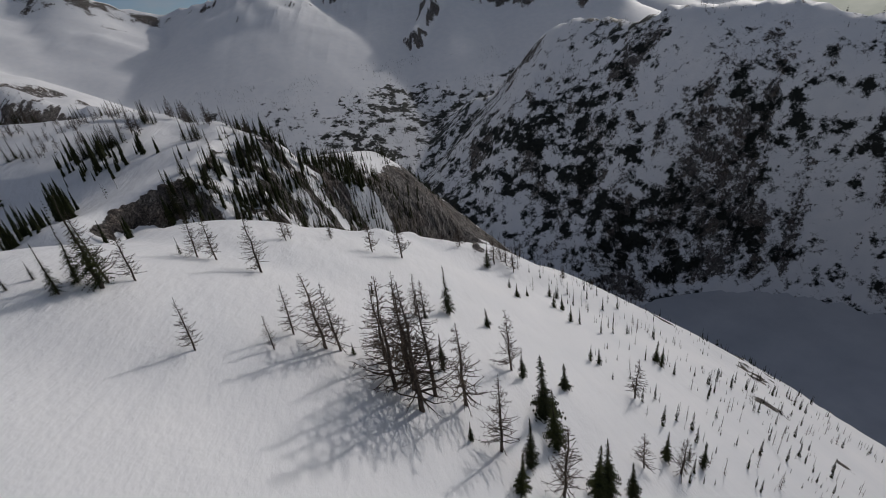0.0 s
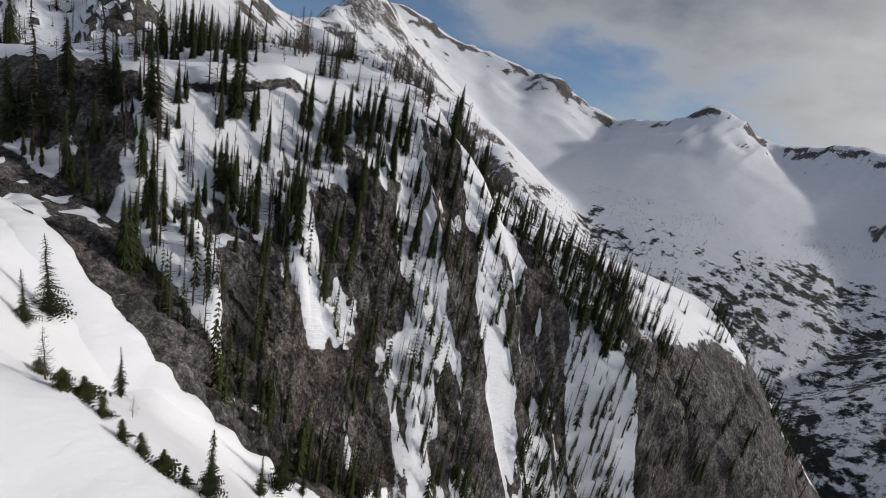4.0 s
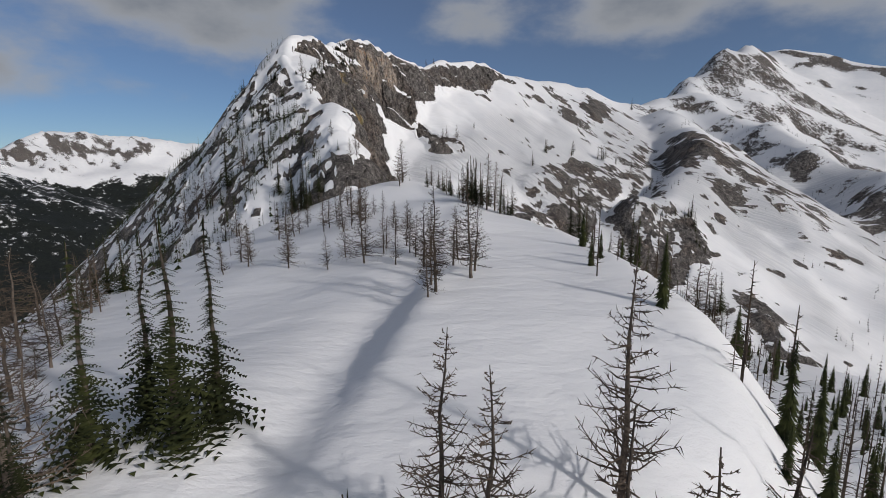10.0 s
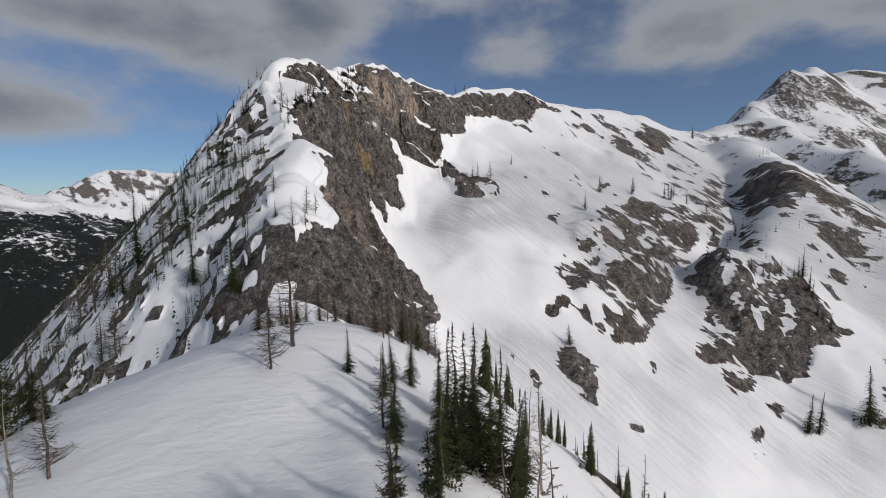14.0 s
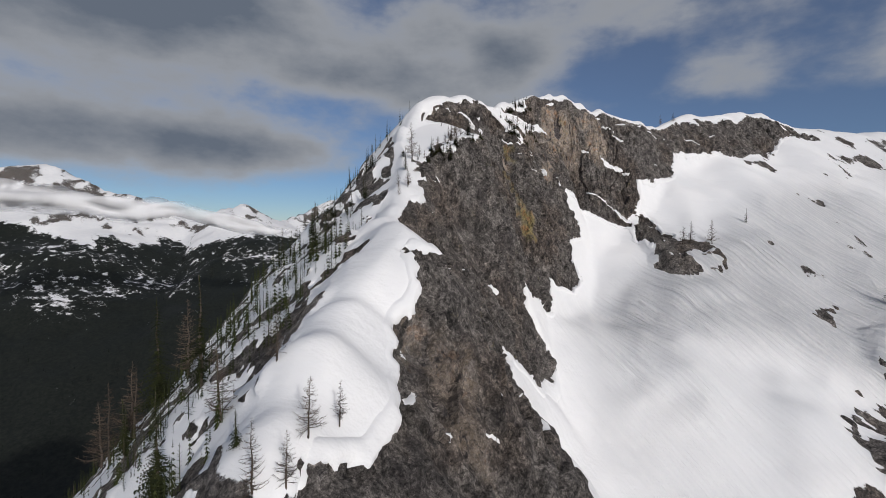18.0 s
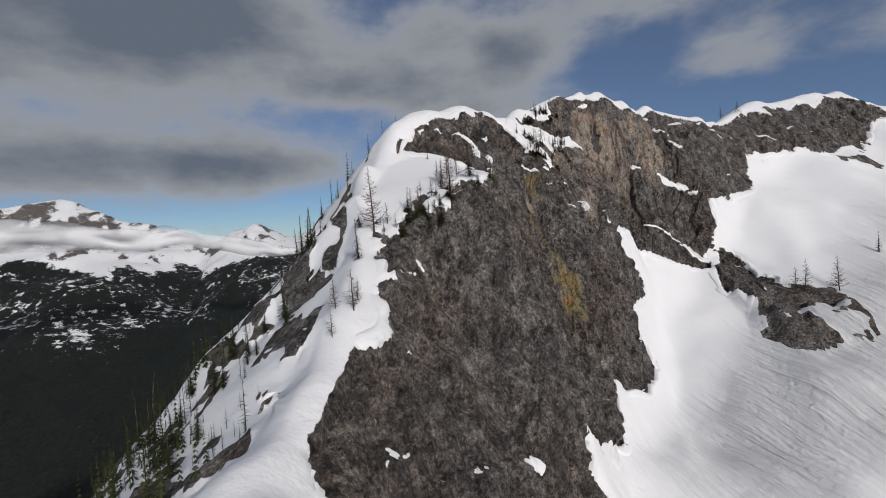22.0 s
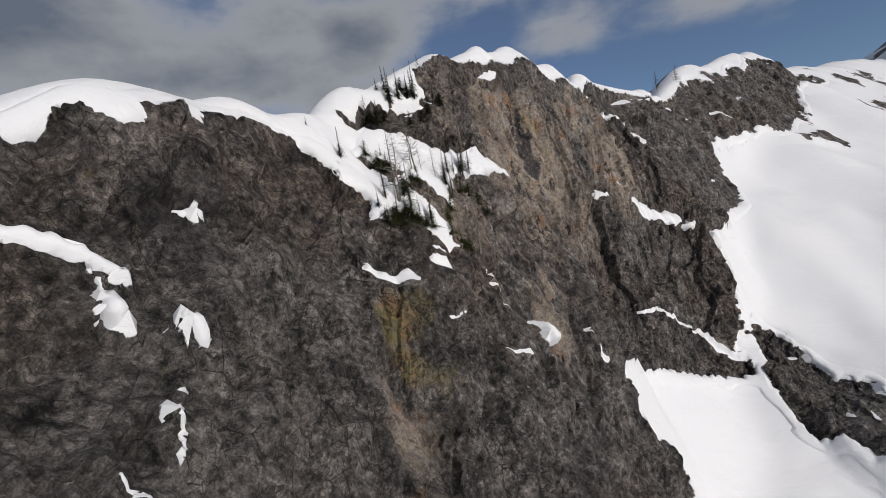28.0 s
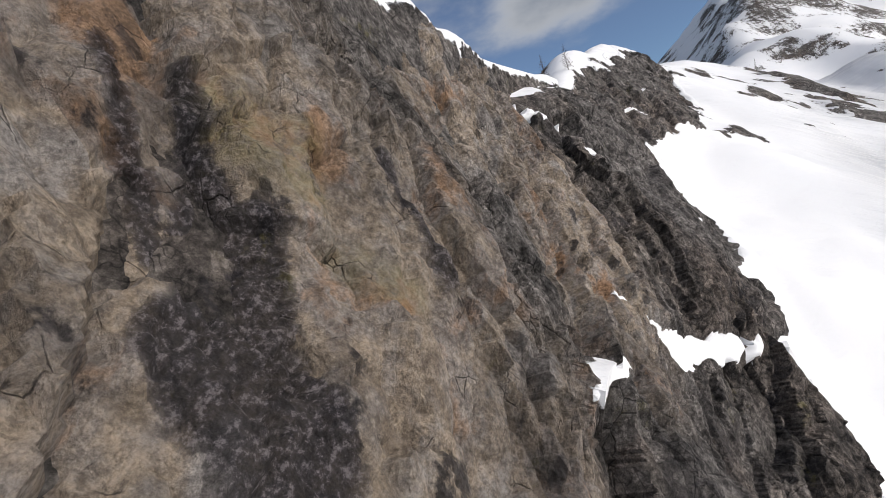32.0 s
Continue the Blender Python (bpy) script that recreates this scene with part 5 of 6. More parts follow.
def tree_kind(kind, seed, h):
    """A tree as a thing: an empty at the foot, with its stem and its crown."""
    rng = random.Random(seed)
    foot = new(kind)
    foot.empty_display_size = 0.5
    if kind == "fir_tree":
        parts = [("trunk", stem(rng, h, 0.014 * h + 0.05), BARK), ("crown", fir_crown(rng, h, rng.uniform(0.12, 0.18) * h, int(h * 4), 11, 6), FIR)]
    elif kind == "larch_tree":
        parts = [("trunk", stem(rng, h, 0.014 * h + 0.03), BARK), ("crown", bare_branches(rng, h, rng.uniform(0.17, 0.25) * h, int(70 + 4 * h), 13), TWIG)]
    elif kind == "fir_shrub":
        parts = [("trunk", stem(rng, 0.5 * h, 0.02 * h), BARK), ("crown", fir_crown(rng, h, rng.uniform(0.5, 0.8) * h, 16, 16, 5, 0.02), SHRUB)]
    else:
        parts = [("trunk", stem(rng, h, 0.011 * h + 0.03, rng.uniform(-0.06, 0.06)), DEAD), ("crown", bare_branches(rng, h, rng.uniform(0.12, 0.24) * h, 44, 7, 0.18, 0.15), DEAD)]
    for name, (v, f), material in parts:
        ob = new(name, mesh(kind + "_" + name, v, f, material))
        ob.parent = foot
        if name != "trunk":
            tagged(ob, kind="stuff")
    return foot


LABELS = {
    "fir_tree": "dark green narrow subalpine fir standing in snow",
    "larch_tree": "bare brown leafless larch standing in snow",
    "fir_shrub": "low dark green dwarf fir shrub on a rock ledge",
    "dead_tree": "grey weathered dead tree without needles in snow",
}
KINDS = {k: [tagged(tree_kind(k, 10 * i + n, 8.0), LABELS[k], "shrub" if "shrub" in k else "tree", k.replace("_tree", " trees").replace("_shrub", " shrubs") + " on the ridge") for i in range(4)]
         for n, k in enumerate(LABELS)}
spares = [ob for stock in KINDS.values() for ob in stock]
tree_rng = random.Random(7)


def footing(x, y):
    """The ground's height, or that of the rock face standing over it."""
    z = height(x, y)
    for pts in FACES:
        close = pts[(np.abs(pts[:, 0] - x) < 0.45) & (np.abs(pts[:, 1] - y) < 0.45)]
        if len(close):
            z = max(z, float(np.percentile(close[:, 2], 70)))
    return z


def plant(kind, x, y, h, lean=0.0):
    src = KINDS[kind][tree_rng.randrange(4)]
    s = h / 8.0
    m = pose(x, y, footing(x, y) - 0.1, tree_rng.uniform(-3, 3), lean + tree_rng.uniform(-3, 3), tree_rng.uniform(0, 360))
    ob = copy_thing(src, m)
    w = s * tree_rng.uniform(0.9, 1.15)
    ob.scale = (w, w, s)
    return ob


def low_fir(rng, detail):
    return needle_cone(rng, rng.uniform(0.075, 0.115), detail, 7)


def needle_cone(rng, wide, whorls, per):
    """A small spruce-like tree: whorls of drooping pointed sprays."""
    v, f = [], []
    for k in range(whorls):
        t = 0.03 + 0.95 * k / whorls
        reach = wide * (1 - t) ** 0.8 * rng.uniform(0.8, 1.15) + 0.012
        turn = rng.uniform(0, 6.28)
        for j in range(per):
            if rng.random() < 0.1:
                continue
            a = turn + 2 * math.pi * (j + rng.uniform(-0.3, 0.3)) / per
            r = reach * rng.uniform(0.6, 1.2)
            w = 2.6 / per
            i = len(v)
            v += [(0, 0, t + 0.75 * reach), (math.cos(a - w) * r * 0.55, math.sin(a - w) * r * 0.55, t - 0.1 * r), (math.cos(a) * r, math.sin(a) * r, t - 0.35 * r), (math.cos(a + w) * r * 0.55, math.sin(a + w) * r * 0.55, t - 0.1 * r)]
            f += [(i, i + 1, i + 2), (i, i + 2, i + 3)]
    i = len(v)
    v += [(0.008, 0, 0.9), (-0.004, 0.007, 0.9), (-0.004, -0.007, 0.9), (0, 0, 1.03)]
    f += [(i, i + 1, i + 3), (i + 1, i + 2, i + 3), (i + 2, i, i + 3)]
    return v, f


def low_larch(rng):
    v, f = [], []
    tube(v, f, [(0, 0, -0.1), (0, 0, 0.5), (0, 0, 1)], (0.012, 0.008, 0.002), 3)
    for k in range(34):
        t = 0.12 + 0.86 * k / 34
        a, r = rng.uniform(0, 6.28), (0.17 * (1 - t) + 0.02) * rng.uniform(0.5, 1.2)
        c, e = Vector((0, 0, t)), Vector((math.cos(a) * r, math.sin(a) * r, t + rng.uniform(-0.02, 0.06)))
        i = len(v)
        v += [tuple(c + Vector((0, 0, 0.006))), tuple(c - Vector((0, 0, 0.006))), tuple(e)]
        f.append((i, i + 1, i + 2))
    return v, f


def woods(name, label, templates, places, material):
    """Many small trees as one object; places: rows of x, y, z, height."""
    rng = np.random.default_rng(5)
    shapes = []
    for v, f in templates:
        f = [t for q in f for t in ((q,) if len(q) == 3 else ((q[0], q[1], q[2]), (q[0], q[2], q[3])))]
        shapes.append((np.array(v), np.array(f)))
    verts, faces, base = [], [], 0
    pick = rng.integers(0, len(shapes), len(places))
    for k, (v, f) in enumerate(shapes):
        p = places[pick == k]
        if not len(p):
            continue
        a, w = rng.uniform(0, 6.28, len(p)), p[:, 3] * rng.uniform(0.75, 1.3, len(p))
        c, s = np.cos(a), np.sin(a)
        x = (v[None, :, 0] * c[:, None] - v[None, :, 1] * s[:, None]) * w[:, None] + p[:, 0, None]
        y = (v[None, :, 0] * s[:, None] + v[None, :, 1] * c[:, None]) * w[:, None] + p[:, 1, None]
        z = v[None, :, 2] * p[:, 3, None] + p[:, 2, None] - 0.2
        verts.append(np.stack([x, y, z], -1).reshape(-1, 3))
        faces.append((f[None] + (np.arange(len(p)) * len(v))[:, None, None] + base).reshape(-1, 3))
        base += len(p) * len(v)
    V, F = np.concatenate(verts).astype(np.float32), np.concatenate(faces).astype(np.int32)
    me = bpy.data.meshes.new(name)
    me.vertices.add(len(V))
    me.vertices.foreach_set("co", V.ravel())
    me.loops.add(F.size)
    me.loops.foreach_set("vertex_index", F.ravel())
    me.polygons.add(len(F))
    me.polygons.foreach_set("loop_start", np.arange(0, F.size, 3, dtype=np.int32))
    me.update()
    me.materials.append(material)
    return tagged(new(name, me), label, "woods", kind="stuff")


scat = np.random.default_rng(11)


def scatter(n, box, keep, tall):
    """Random places in a box that pass the test keep(x, y, z, snow, slope, across), with heights between two bounds."""
    x, y = scat.uniform(box[0], box[1], n), scat.uniform(box[2], box[3], n)
    z, snow, slope, across = heights(x, y)
    ok = keep(x, y, z, snow, slope, across)
    h = scat.uniform(0, 1, n) ** 2.0 * (tall[1] - tall[0]) + tall[0]
    return np.stack([x, y, z, h], -1)[ok]


def clumped(x, y, size, seed, level):
    return fbm(x, y, size, 3, seed) > level


rng1 = random.Random(21)
firs = [needle_cone(rng1, rng1.uniform(0.10, 0.14), 32, 9) for _ in range(4)]
mid_firs = [needle_cone(rng1, rng1.uniform(0.08, 0.12), 13, 6) for _ in range(4)]
far_firs = [low_fir(rng1, 9) for _ in range(3)]
larches = [low_larch(rng1) for _ in range(4)]

specks = [needle_cone(rng1, 0.15, 4, 5) for _ in range(3)]

# steep wooded nose of the ridge and its north side
nose = scatter(13500, (-75, 30, 112, 215), lambda x, y, z, s, g, a: (g > 0.6) & (z < -13) & clumped(x, y, 9, 101, -0.26) & (gully_floor(x, y)[1] > 3.5) & ~gully_floor(x, y)[2] & (x > -62) & (z > -135) & ((y < 188) | (x > -60)), (1.8, 8.6))
conifers = nose[: len(nose) * 2 // 3]
high = conifers[:, 2] > -30
woods("nose_woods", "dense dark firs on a steep snowy rock face", mid_firs, conifers[~high], FIR)
woods("nose_firs", "ragged dark firs along the top of a rock face", firs, conifers[high][::2], FIR)
woods("nose_larches", "bare larches on a steep snowy rock face", larches, nose[len(nose) * 2 // 3:], TWIG)
rim = scatter(420, (-112, -62, 96, 152), lambda x, y, z, s, g, a: clumped(x, y, 12, 111, 0.0) & (a < -22), (3.0, 10.0))
woods("rim_woods", "tall dark firs on the snowy shelf above the nose", firs, rim, FIR)
north = scatter(2600, (-110, 10, 178, 300), lambda x, y, z, s, g, a: (g > 0.6) & (z < -14) & clumped(x, y, 14, 102, -0.02) & ((x > -66) | (a > 24)), (2.5, 8.5))
close = np.hypot(north[:, 0] + 62, north[:, 1] - 185) < 42
woods("north_woods", "dark firs on a steep north slope", mid_firs, north[~close], FIR)
woods("north_firs", "ragged dark firs beside the snow crest", firs, north[close], FIR)
north_l = scatter(700, (-110, -30, 178, 260), lambda x, y, z, s, g, a: (g > 0.6) & (z < -12) & clumped(x, y, 14, 102, -0.2) & ((x > -66) | (a > 20)), (3.0, 8.5))
woods("north_larches", "bare larches on a steep north slope", larches, north_l, TWIG)
bank = scatter(1900, (-205, -70, 188, 290), lambda x, y, z, s, g, a: (a > 15) & (a < 90) & (y > 196) & clumped(x, y, 16, 103, 0.05), (2.5, 7.5))
woods("bank_woods", "dark firs along a steep snow bank", firs, bank[::2], FIR)
woods("bank_larches", "bare larches along a steep snow bank", larches, bank[1::2], TWIG)
spur_low = scatter(2600, (5, 180, 60, 330), lambda x, y, z, s, g, a: (z < -60) & clumped(x, y, 20, 104, -0.08), (2.0, 6.5))
woods("spur_woods", "young firs on a steep snow slope above a lake", mid_firs, spur_low[::2], FIR)
woods("spur_larches", "bare larches on a steep snow slope above a lake", larches, spur_low[1::2], TWIG)
backs = scatter(10000, (-560, -60, -190, 165), lambda x, y, z, s, g, a: (a < -14) & ((x < -70) | (a < -30)) & (z < 60) & clumped(x, y, 16, 105, -0.10 + 0.25 * step(z, -20, 60)) & (x < -75), (1.6, 5.5))
flank = scatter(13000, (-430, -205, 20, 162), lambda x, y, z, s, g, a: (a < -7) & (a > -120) & clumped(x, y, 10, 106, -0.08), (1.4, 6.0))
woods("flank_woods", "small firs and larches on a steep rocky snow flank", far_firs[:2] + larches[:2], flank, FIR)
woods("back_woods", "firs on the steep shaded back of the crag", specks, backs[::2], FIR)
woods("back_larches", "bare larches on the steep back of the crag", larches, backs[1::2], TWIG)
deep = scatter(3500, (-900, 100, -420, 60), lambda x, y, z, s, g, a: (z < -70), (6.0, 13.0))
woods("gorge_woods", "dense dark firs at the foot of the crag", specks, deep, FAR)
ribs = scatter(9000, (-900, 40, 330, 900), lambda x, y, z, s, g, a: (z > -330) & clumped(x, y, 40, 107, 0.12) & (g > 0.3) & (a > 130), (2.5, 7.5))
woods("rib_woods", "scattered firs on snowy ribs and outcrops", specks, ribs, FAR)
east = scatter(6000, (0, 1200, 350, 1600), lambda x, y, z, s, g, a: (z > -455) & (g < 1.9) & clumped(x, y, 60, 108, -0.12), (4.0, 11.0))
woods("east_woods", "dark forest on a steep mountain wall", specks, east, FAR)
bench = scatter(13000, (-700, 500, 800, 1900), lambda x, y, z, s, g, a: (z < -120) & clumped(x, y, 90, 109, 0.05), (4.0, 10.0))
woods("bench_woods", "scattered forest on a snowy bench below the bowl", specks, bench, FAR)
valley = scatter(3500, (-2600, 100, -2400, -60), lambda x, y, z, s, g, a: (z < -60) & clumped(x, y, 150, 110, -0.25), (8.0, 16.0))
woods("valley_woods", "dark conifer forest filling a deep valley", specks, valley, FAR)

# where single trees stand: x, y, height
LARCHES_SLOPE = [(0.9, 83, 8.5), (-0.6, 82.2, 9.5), (-24.6, 54.5, 7.6), (-17.4, 58.4, 5.6), (-16.2, 62.8, 8.6), (-12.1, 62, 13.1), (-10.4, 62.4, 11.6), (-24.6, 78.8, 11.2), (-31.5,
    79.7, 9.2), (-33.8, 78.9, 7.8), (-24.9, 98.2, 5.5), (-10.2, 106.2, 9.2), (-4, 110.2, 13), (0.2, 55.9, 21), (-3.2, 58.3, 18.5), (-1.8, 63.1, 17.3), (2,
    59.7, 19.5), (6.3, 59.8, 15.9), (15.4, 73.8, 13.9), (10.2, 53.3, 14.1), (17.6, 48.5, 14.4), (34.4, 59.6, 8.2), (42.4, 61.5, 9.4), (43.1, 82, 11.2),
    (-34.9, 64.8, 8.1), (-36.9, 62.8, 10.2), (-4.5, 63.5, 13.9), (-0.7, 59.5, 19), (21.9, 138.3, 12.3), (24.7, 143.2, 9.1), (28, 138.5, 10.8), (26.1,
    140.7, 9.7)]
LARCHES_SLOPE_MORE = [(33, 153.1, 7.4), (48.8, 154, 6.4), (-19.4, 109, 3.9), (-25.3, 96.4, 6.8), (-18.7, 106.2, 4.1), (6.3, 139.5, 4.1), (11.7, 139.9,
    7.8), (-25.5, 120.2, 3.2), (-30, 145.3, 6.9), (-29.9, 150.6, 5.3)]
LARCHES_CREST = [(-53, 168.7, 5.8), (-56.6, 170, 4.6), (-54.1, 170.7, 5.9), (-65.6, 172.2, 4.5), (-65.8, 175.2, 5.4), (-63.7, 178.4, 6.1), (-70.2,
    182.3, 7.7), (-85.5, 166, 7), (-84.2, 164.5, 6.7), (-86, 174.5, 6.4), (-87.3, 165.2, 8.9), (-88, 166.9, 8.4), (-95.6, 167.5, 2), (-114.5, 174, 4.3),
    (-112.7, 177.7, 3.2), (-112.8, 180.7, 5.6), (-102.8, 186.3, 6.6), (-107.5, 189.4, 5.2), (-110.9, 188.4, 4.1), (-110.9, 185.7, 5.2), (-113.7, 185,
    3.9), (-111.6, 183.4, 3.5), (-117.3, 169.6, 4.5)]
LARCHES_CREST_MORE = [(-115.5, 180.5, 3.7), (-116.8, 182.3, 3.3), (-113.7, 186.4, 4.2), (-105.8, 188.9, 7), (-109.1, 187.9, 4.6), (-104.3, 186.1,
    4.5), (-101.5, 185.8, 3.6), (-116, 167.8, 3.4), (-115.6, 178.7, 3.9), (-115.1, 182.2, 4), (-114.9, 184.5, 4.1), (-117.7, 187.6, 1.5), (-69.6, 173.3, 3.6), (-66, 173.6, 4.4), (-67.8, 175.9, 7.2), (-79.7, 184.7, 6.7), (-79.1, 187, 8.2), (-86.6, 191.2, 8), (-66.9, 181.4, 3.1),
    (-84.1, 185.6, 6.4), (-61.3, 169.3, 1.2), (-68.1, 194.3, 3.9), (-83.5, 186.8, 6.3), (-92.9, 168.7, 5.2), (-90, 171.7, 3.9), (-97.5, 166.8, 4.6),
    (-101.4, 161.9, 6.6)]
LARCHES_CREST_REST = [(-111.2, 155.4, 5.4), (-102.7, 163.4, 4.2), (-108.5, 160.4, 5.5), (-111.8, 159, 5.5), (-116, 173.6, 3.8), (-117, 184.2, 4.2),
    (-78.2, 185.7, 8.8), (-81.3, 188.7, 8.4), (-80.7, 190.1, 9.3), (-82.5, 192.5, 9.1), (-86, 199.6, 7.7), (-121.6, 203.4, 3), (-123.5, 207, 7.5),
    (-115.7, 207.3, 4.9), (-110.2, 207.9, 7), (-108.4, 207.7, 7.1), (-107.4, 208, 6.9)]
LARCHES_KNOLL = [(-139.6, 166.8, 5.1), (-137.2, 169.3, 4.2), (-135.9, 167, 5), (-135.4, 169.1, 4.7), (-133.1, 173.4, 5), (-129.1, 176.5, 5.1), (-132,
    178.2, 5.5), (-135.5, 178.4, 5.5), (-125.4, 182.5, 3.1), (-123.3, 184.2, 3.3), (-142.4, 178.9, 3), (-144.6, 180.1, 3.2), (-152.4, 173.6, 4.8), (-141,
    177, 5), (-144.6, 176.6, 5.1), (-133.4, 176.9, 4.9), (-135.7, 173.6, 4.5), (-141.3, 173.7, 4.6), (-138.1, 176.3, 5.6), (-159.9, 182, 5.2), (-199.7,
    157, 6.6), (-162.9, 182.5, 8.1), (-120.8, 167.6, 4.2), (-119.7, 169, 3.6), (-142.8, 169.2, 4.1), (-132.6, 175.4, 3.9), (-121.7, 183, 3.7), (-201.6,
    154.1, 5.9), (-174.2, 181.7, 3.9), (-167.9, 188.1, 4.4)]
LARCHES_KNOLL_MORE = [(-170.3, 189.8, 3.8), (-169.8, 191.6, 4), (-170.2, 192.2, 3.5), (-140.8, 195.1, 8.2), (-142.1, 196.5, 7.3), (-139.8, 197, 5.8),
    (-139.8, 198.8, 4.4), (-154.7, 190.2, 4.7), (-145.3, 192.2, 5.6), (-144.1, 203.6, 7.6), (-140.6, 203.9, 1.8), (-138.4, 205.3, 8.5), (-137.9, 206.7,
    8.1)]
LARCHES_CRAG = [(-230.2, 116.4, 13), (-229.2, 118.8, 11.6), (-228.1, 114.5, 13.3), (-229.7, 109.4, 11.9), (-230.9, 129.1, 12), (-212.3, 167.5, 4.9),
    (-215.5, 168.1, 3.8), (-216.7, 160.1, 5), (-214.5, 155.3, 7.5), (-286.2, 136.6, 9.3), (-288.3, 137.6, 3.2), (-298.2, 142, 5.1), (-297.1, 143.7, 7.3),
    (-299.5, 140.4, 3.5), (-301.3, 143.2, 4.3), (-300.9, 141.6, 5.9), (-296.3, 138.9, 1.8), (-294.9, 141.6, 2.9), (-291.8, 139.7, 3.3), (-291.7, 140.8,
    4.5), (-288, 139.2, 2.4), (-288.6, 140, 2.5), (-444.3, 193.1, 5.5), (-447.1, 198.8, 4.9), (-374, 201.4, 8.1), (-375.7, 203.9, 9.6), (-377.1, 211,
    8.9), (-353.5, 140.7, 1.6), (-363.6, 145.1, 2.1), (-270.6, 141.8, 3.5)]
LARCHES_CRAG_MORE = [(-271.1, 143.8, 4.6), (-273.2, 142.8, 2.7), (-267.4, 143.8, 3), (-209.6, 130, 9.1), (-208.2, 133.7, 10.7), (-207.5, 166.7, 5.9),
    (-209.1, 168.3, 4.3), (-283.4, 230.6, 7.6), (-411.1, 278.4, 10.3), (-427.2, 303.5, 9.8), (-432.9, 327.8, 11.2), (-440.2, 334.1, 9.4)]
FIRS_SLOPE = [(5.6, 88.2, 11), (-8.3, 84.8, 3), (1, 82.4, 3), (3.5, 66.3, 7.4), (17.2, 72.4, 6.6), (-8.7, 62.6, 2.4), (6.3, 53.5, 3.8), (13.9, 51.7, 10.4), (11.7, 46.8, 7.9), (18.9,
    63.3, 13.8), (25.4, 74.1, 7), (19.2, 57.8, 11.7), (22.9, 50.3, 10.5), (24.8, 50.9, 11.8), (29.1, 52.4, 8.2), (40.7, 63.8, 8), (49.1, 65.4, 7), (13.3,
    88.8, 4.8), (38.9, 113.5, 5.8), (36.1, 120.4, 5.9), (38.8, 121.2, 6), (24.8, 116.3, 4.6), (36.7, 91.7, 5.1), (38.9, 92, 5.1), (63.4, 111.2, 8.4),
    (63.8, 108.5, 8.3), (-36.7, 61.3, 12.5), (-39.5, 58.5, 6.8), (-44.2, 57.7, 2.6), (-43.2, 60.5, 2.7), (-39.2, 61.5, 7.8), (-36.1, 78.6, 3.1)]
FIRS_SLOPE_MORE = [(19.1, 134, 9.3), (23.8, 123.1, 3.7), (28.6, 121.3, 3.4), (38, 132.2, 5.3), (40.6, 133.6, 4.7), (-37.3, 121.7, 6.4), (-34.7, 120.1,
    3.8), (-27, 123.9, 3.8), (-17.8, 126.1, 4.7), (-25.6, 133.4, 4.2), (-26.4, 135.7, 7), (-29.9, 147.4, 5.7), (-26.5, 138.1, 2.7), (-35.5, 134.4, 3.7),
    (-36.4, 130.6, 2.4)]
FIRS_CREST = [(-58.4, 159.8, 4.3), (-57.6, 162.6, 2.5), (-59, 164.3, 2.4), (-58.7, 165.6, 3.3), (-56.6, 167.5, 3.8), (-70.1, 165.6, 1.2), (-60.3,
    176.2, 6.4), (-58.8, 175, 4.9), (-51.9, 164.1, 3.3), (-68.3, 174.7, 1.6), (-61.6, 175.9, 5.7), (-90.2, 152.9, 7.1), (-88.4, 155.3, 5), (-86.8, 157.9,
    8.2), (-84.5, 163, 3.1), (-87.8, 175.3, 6.8), (-88.2, 177.7, 7.4), (-86.6, 163.9, 1.2), (-88.2, 167.7, 2.2), (-80.3, 184.2, 6.3), (-66.2, 158, 7),
    (-65, 159, 7.6), (-64.7, 160.2, 7.4), (-66.1, 160.6, 7.8), (-69.4, 160.4, 8), (-89, 176.4, 6.7), (-89.3, 178.5, 7.2)]
FIRS_CREST_MORE = [(-73.1, 187.6, 5.8), (-78.2, 191.9, 4.7), (-75.7, 192.2, 7.6), (-71.9, 191, 8.9), (-73.3, 192.7, 8.2), (-67.4, 189.3, 9), (-67.7,
    191.4, 7.6), (-65.6, 179.6, 1.5), (-92.9, 150.7, 6.4), (-89.1, 154.2, 6.6), (-84.6, 174.2, 5.7), (-84.4, 176.2, 5.4), (-86.8, 173.6, 4.3), (-114.8,
    156.5, 4.9), (-116.5, 156.3, 5.1), (-77.5, 185.2, 7.8), (-76.6, 186.7, 9.1), (-79, 188.7, 8.8), (-77.4, 188.9, 8.6), (-79.1, 190.5, 7.9), (-82.1, 198,
    9.8), (-80.4, 198, 9), (-85.1, 205.7, 9.4), (-59.4, 123.5, 12), (-56.9, 128.7, 12), (-52.9, 132.4, 12), (-54.2, 141.2, 12), (-59.1, 131.7, 7.3),
    (-129.7, 204, 7.6), (-128.7, 204.7, 9), (-127.7, 205.1, 8.4), (-125, 206.8, 6.3), (-118.9, 206.3, 9), (-118.3, 206.8, 8.2), (-117.7, 207.3, 6.3),
    (-113.5, 207.1, 4.8), (-113.1, 207.5, 5.3), (-111.9, 207.5, 4.3), (-111.5, 208.1, 3.8), (-109.3, 207.8, 4.9), (-107.6, 207.7, 4.9), (-106.8, 208.2,
    4.1), (-104.6, 207.8, 5.3), (-105.9, 208, 2.5)]
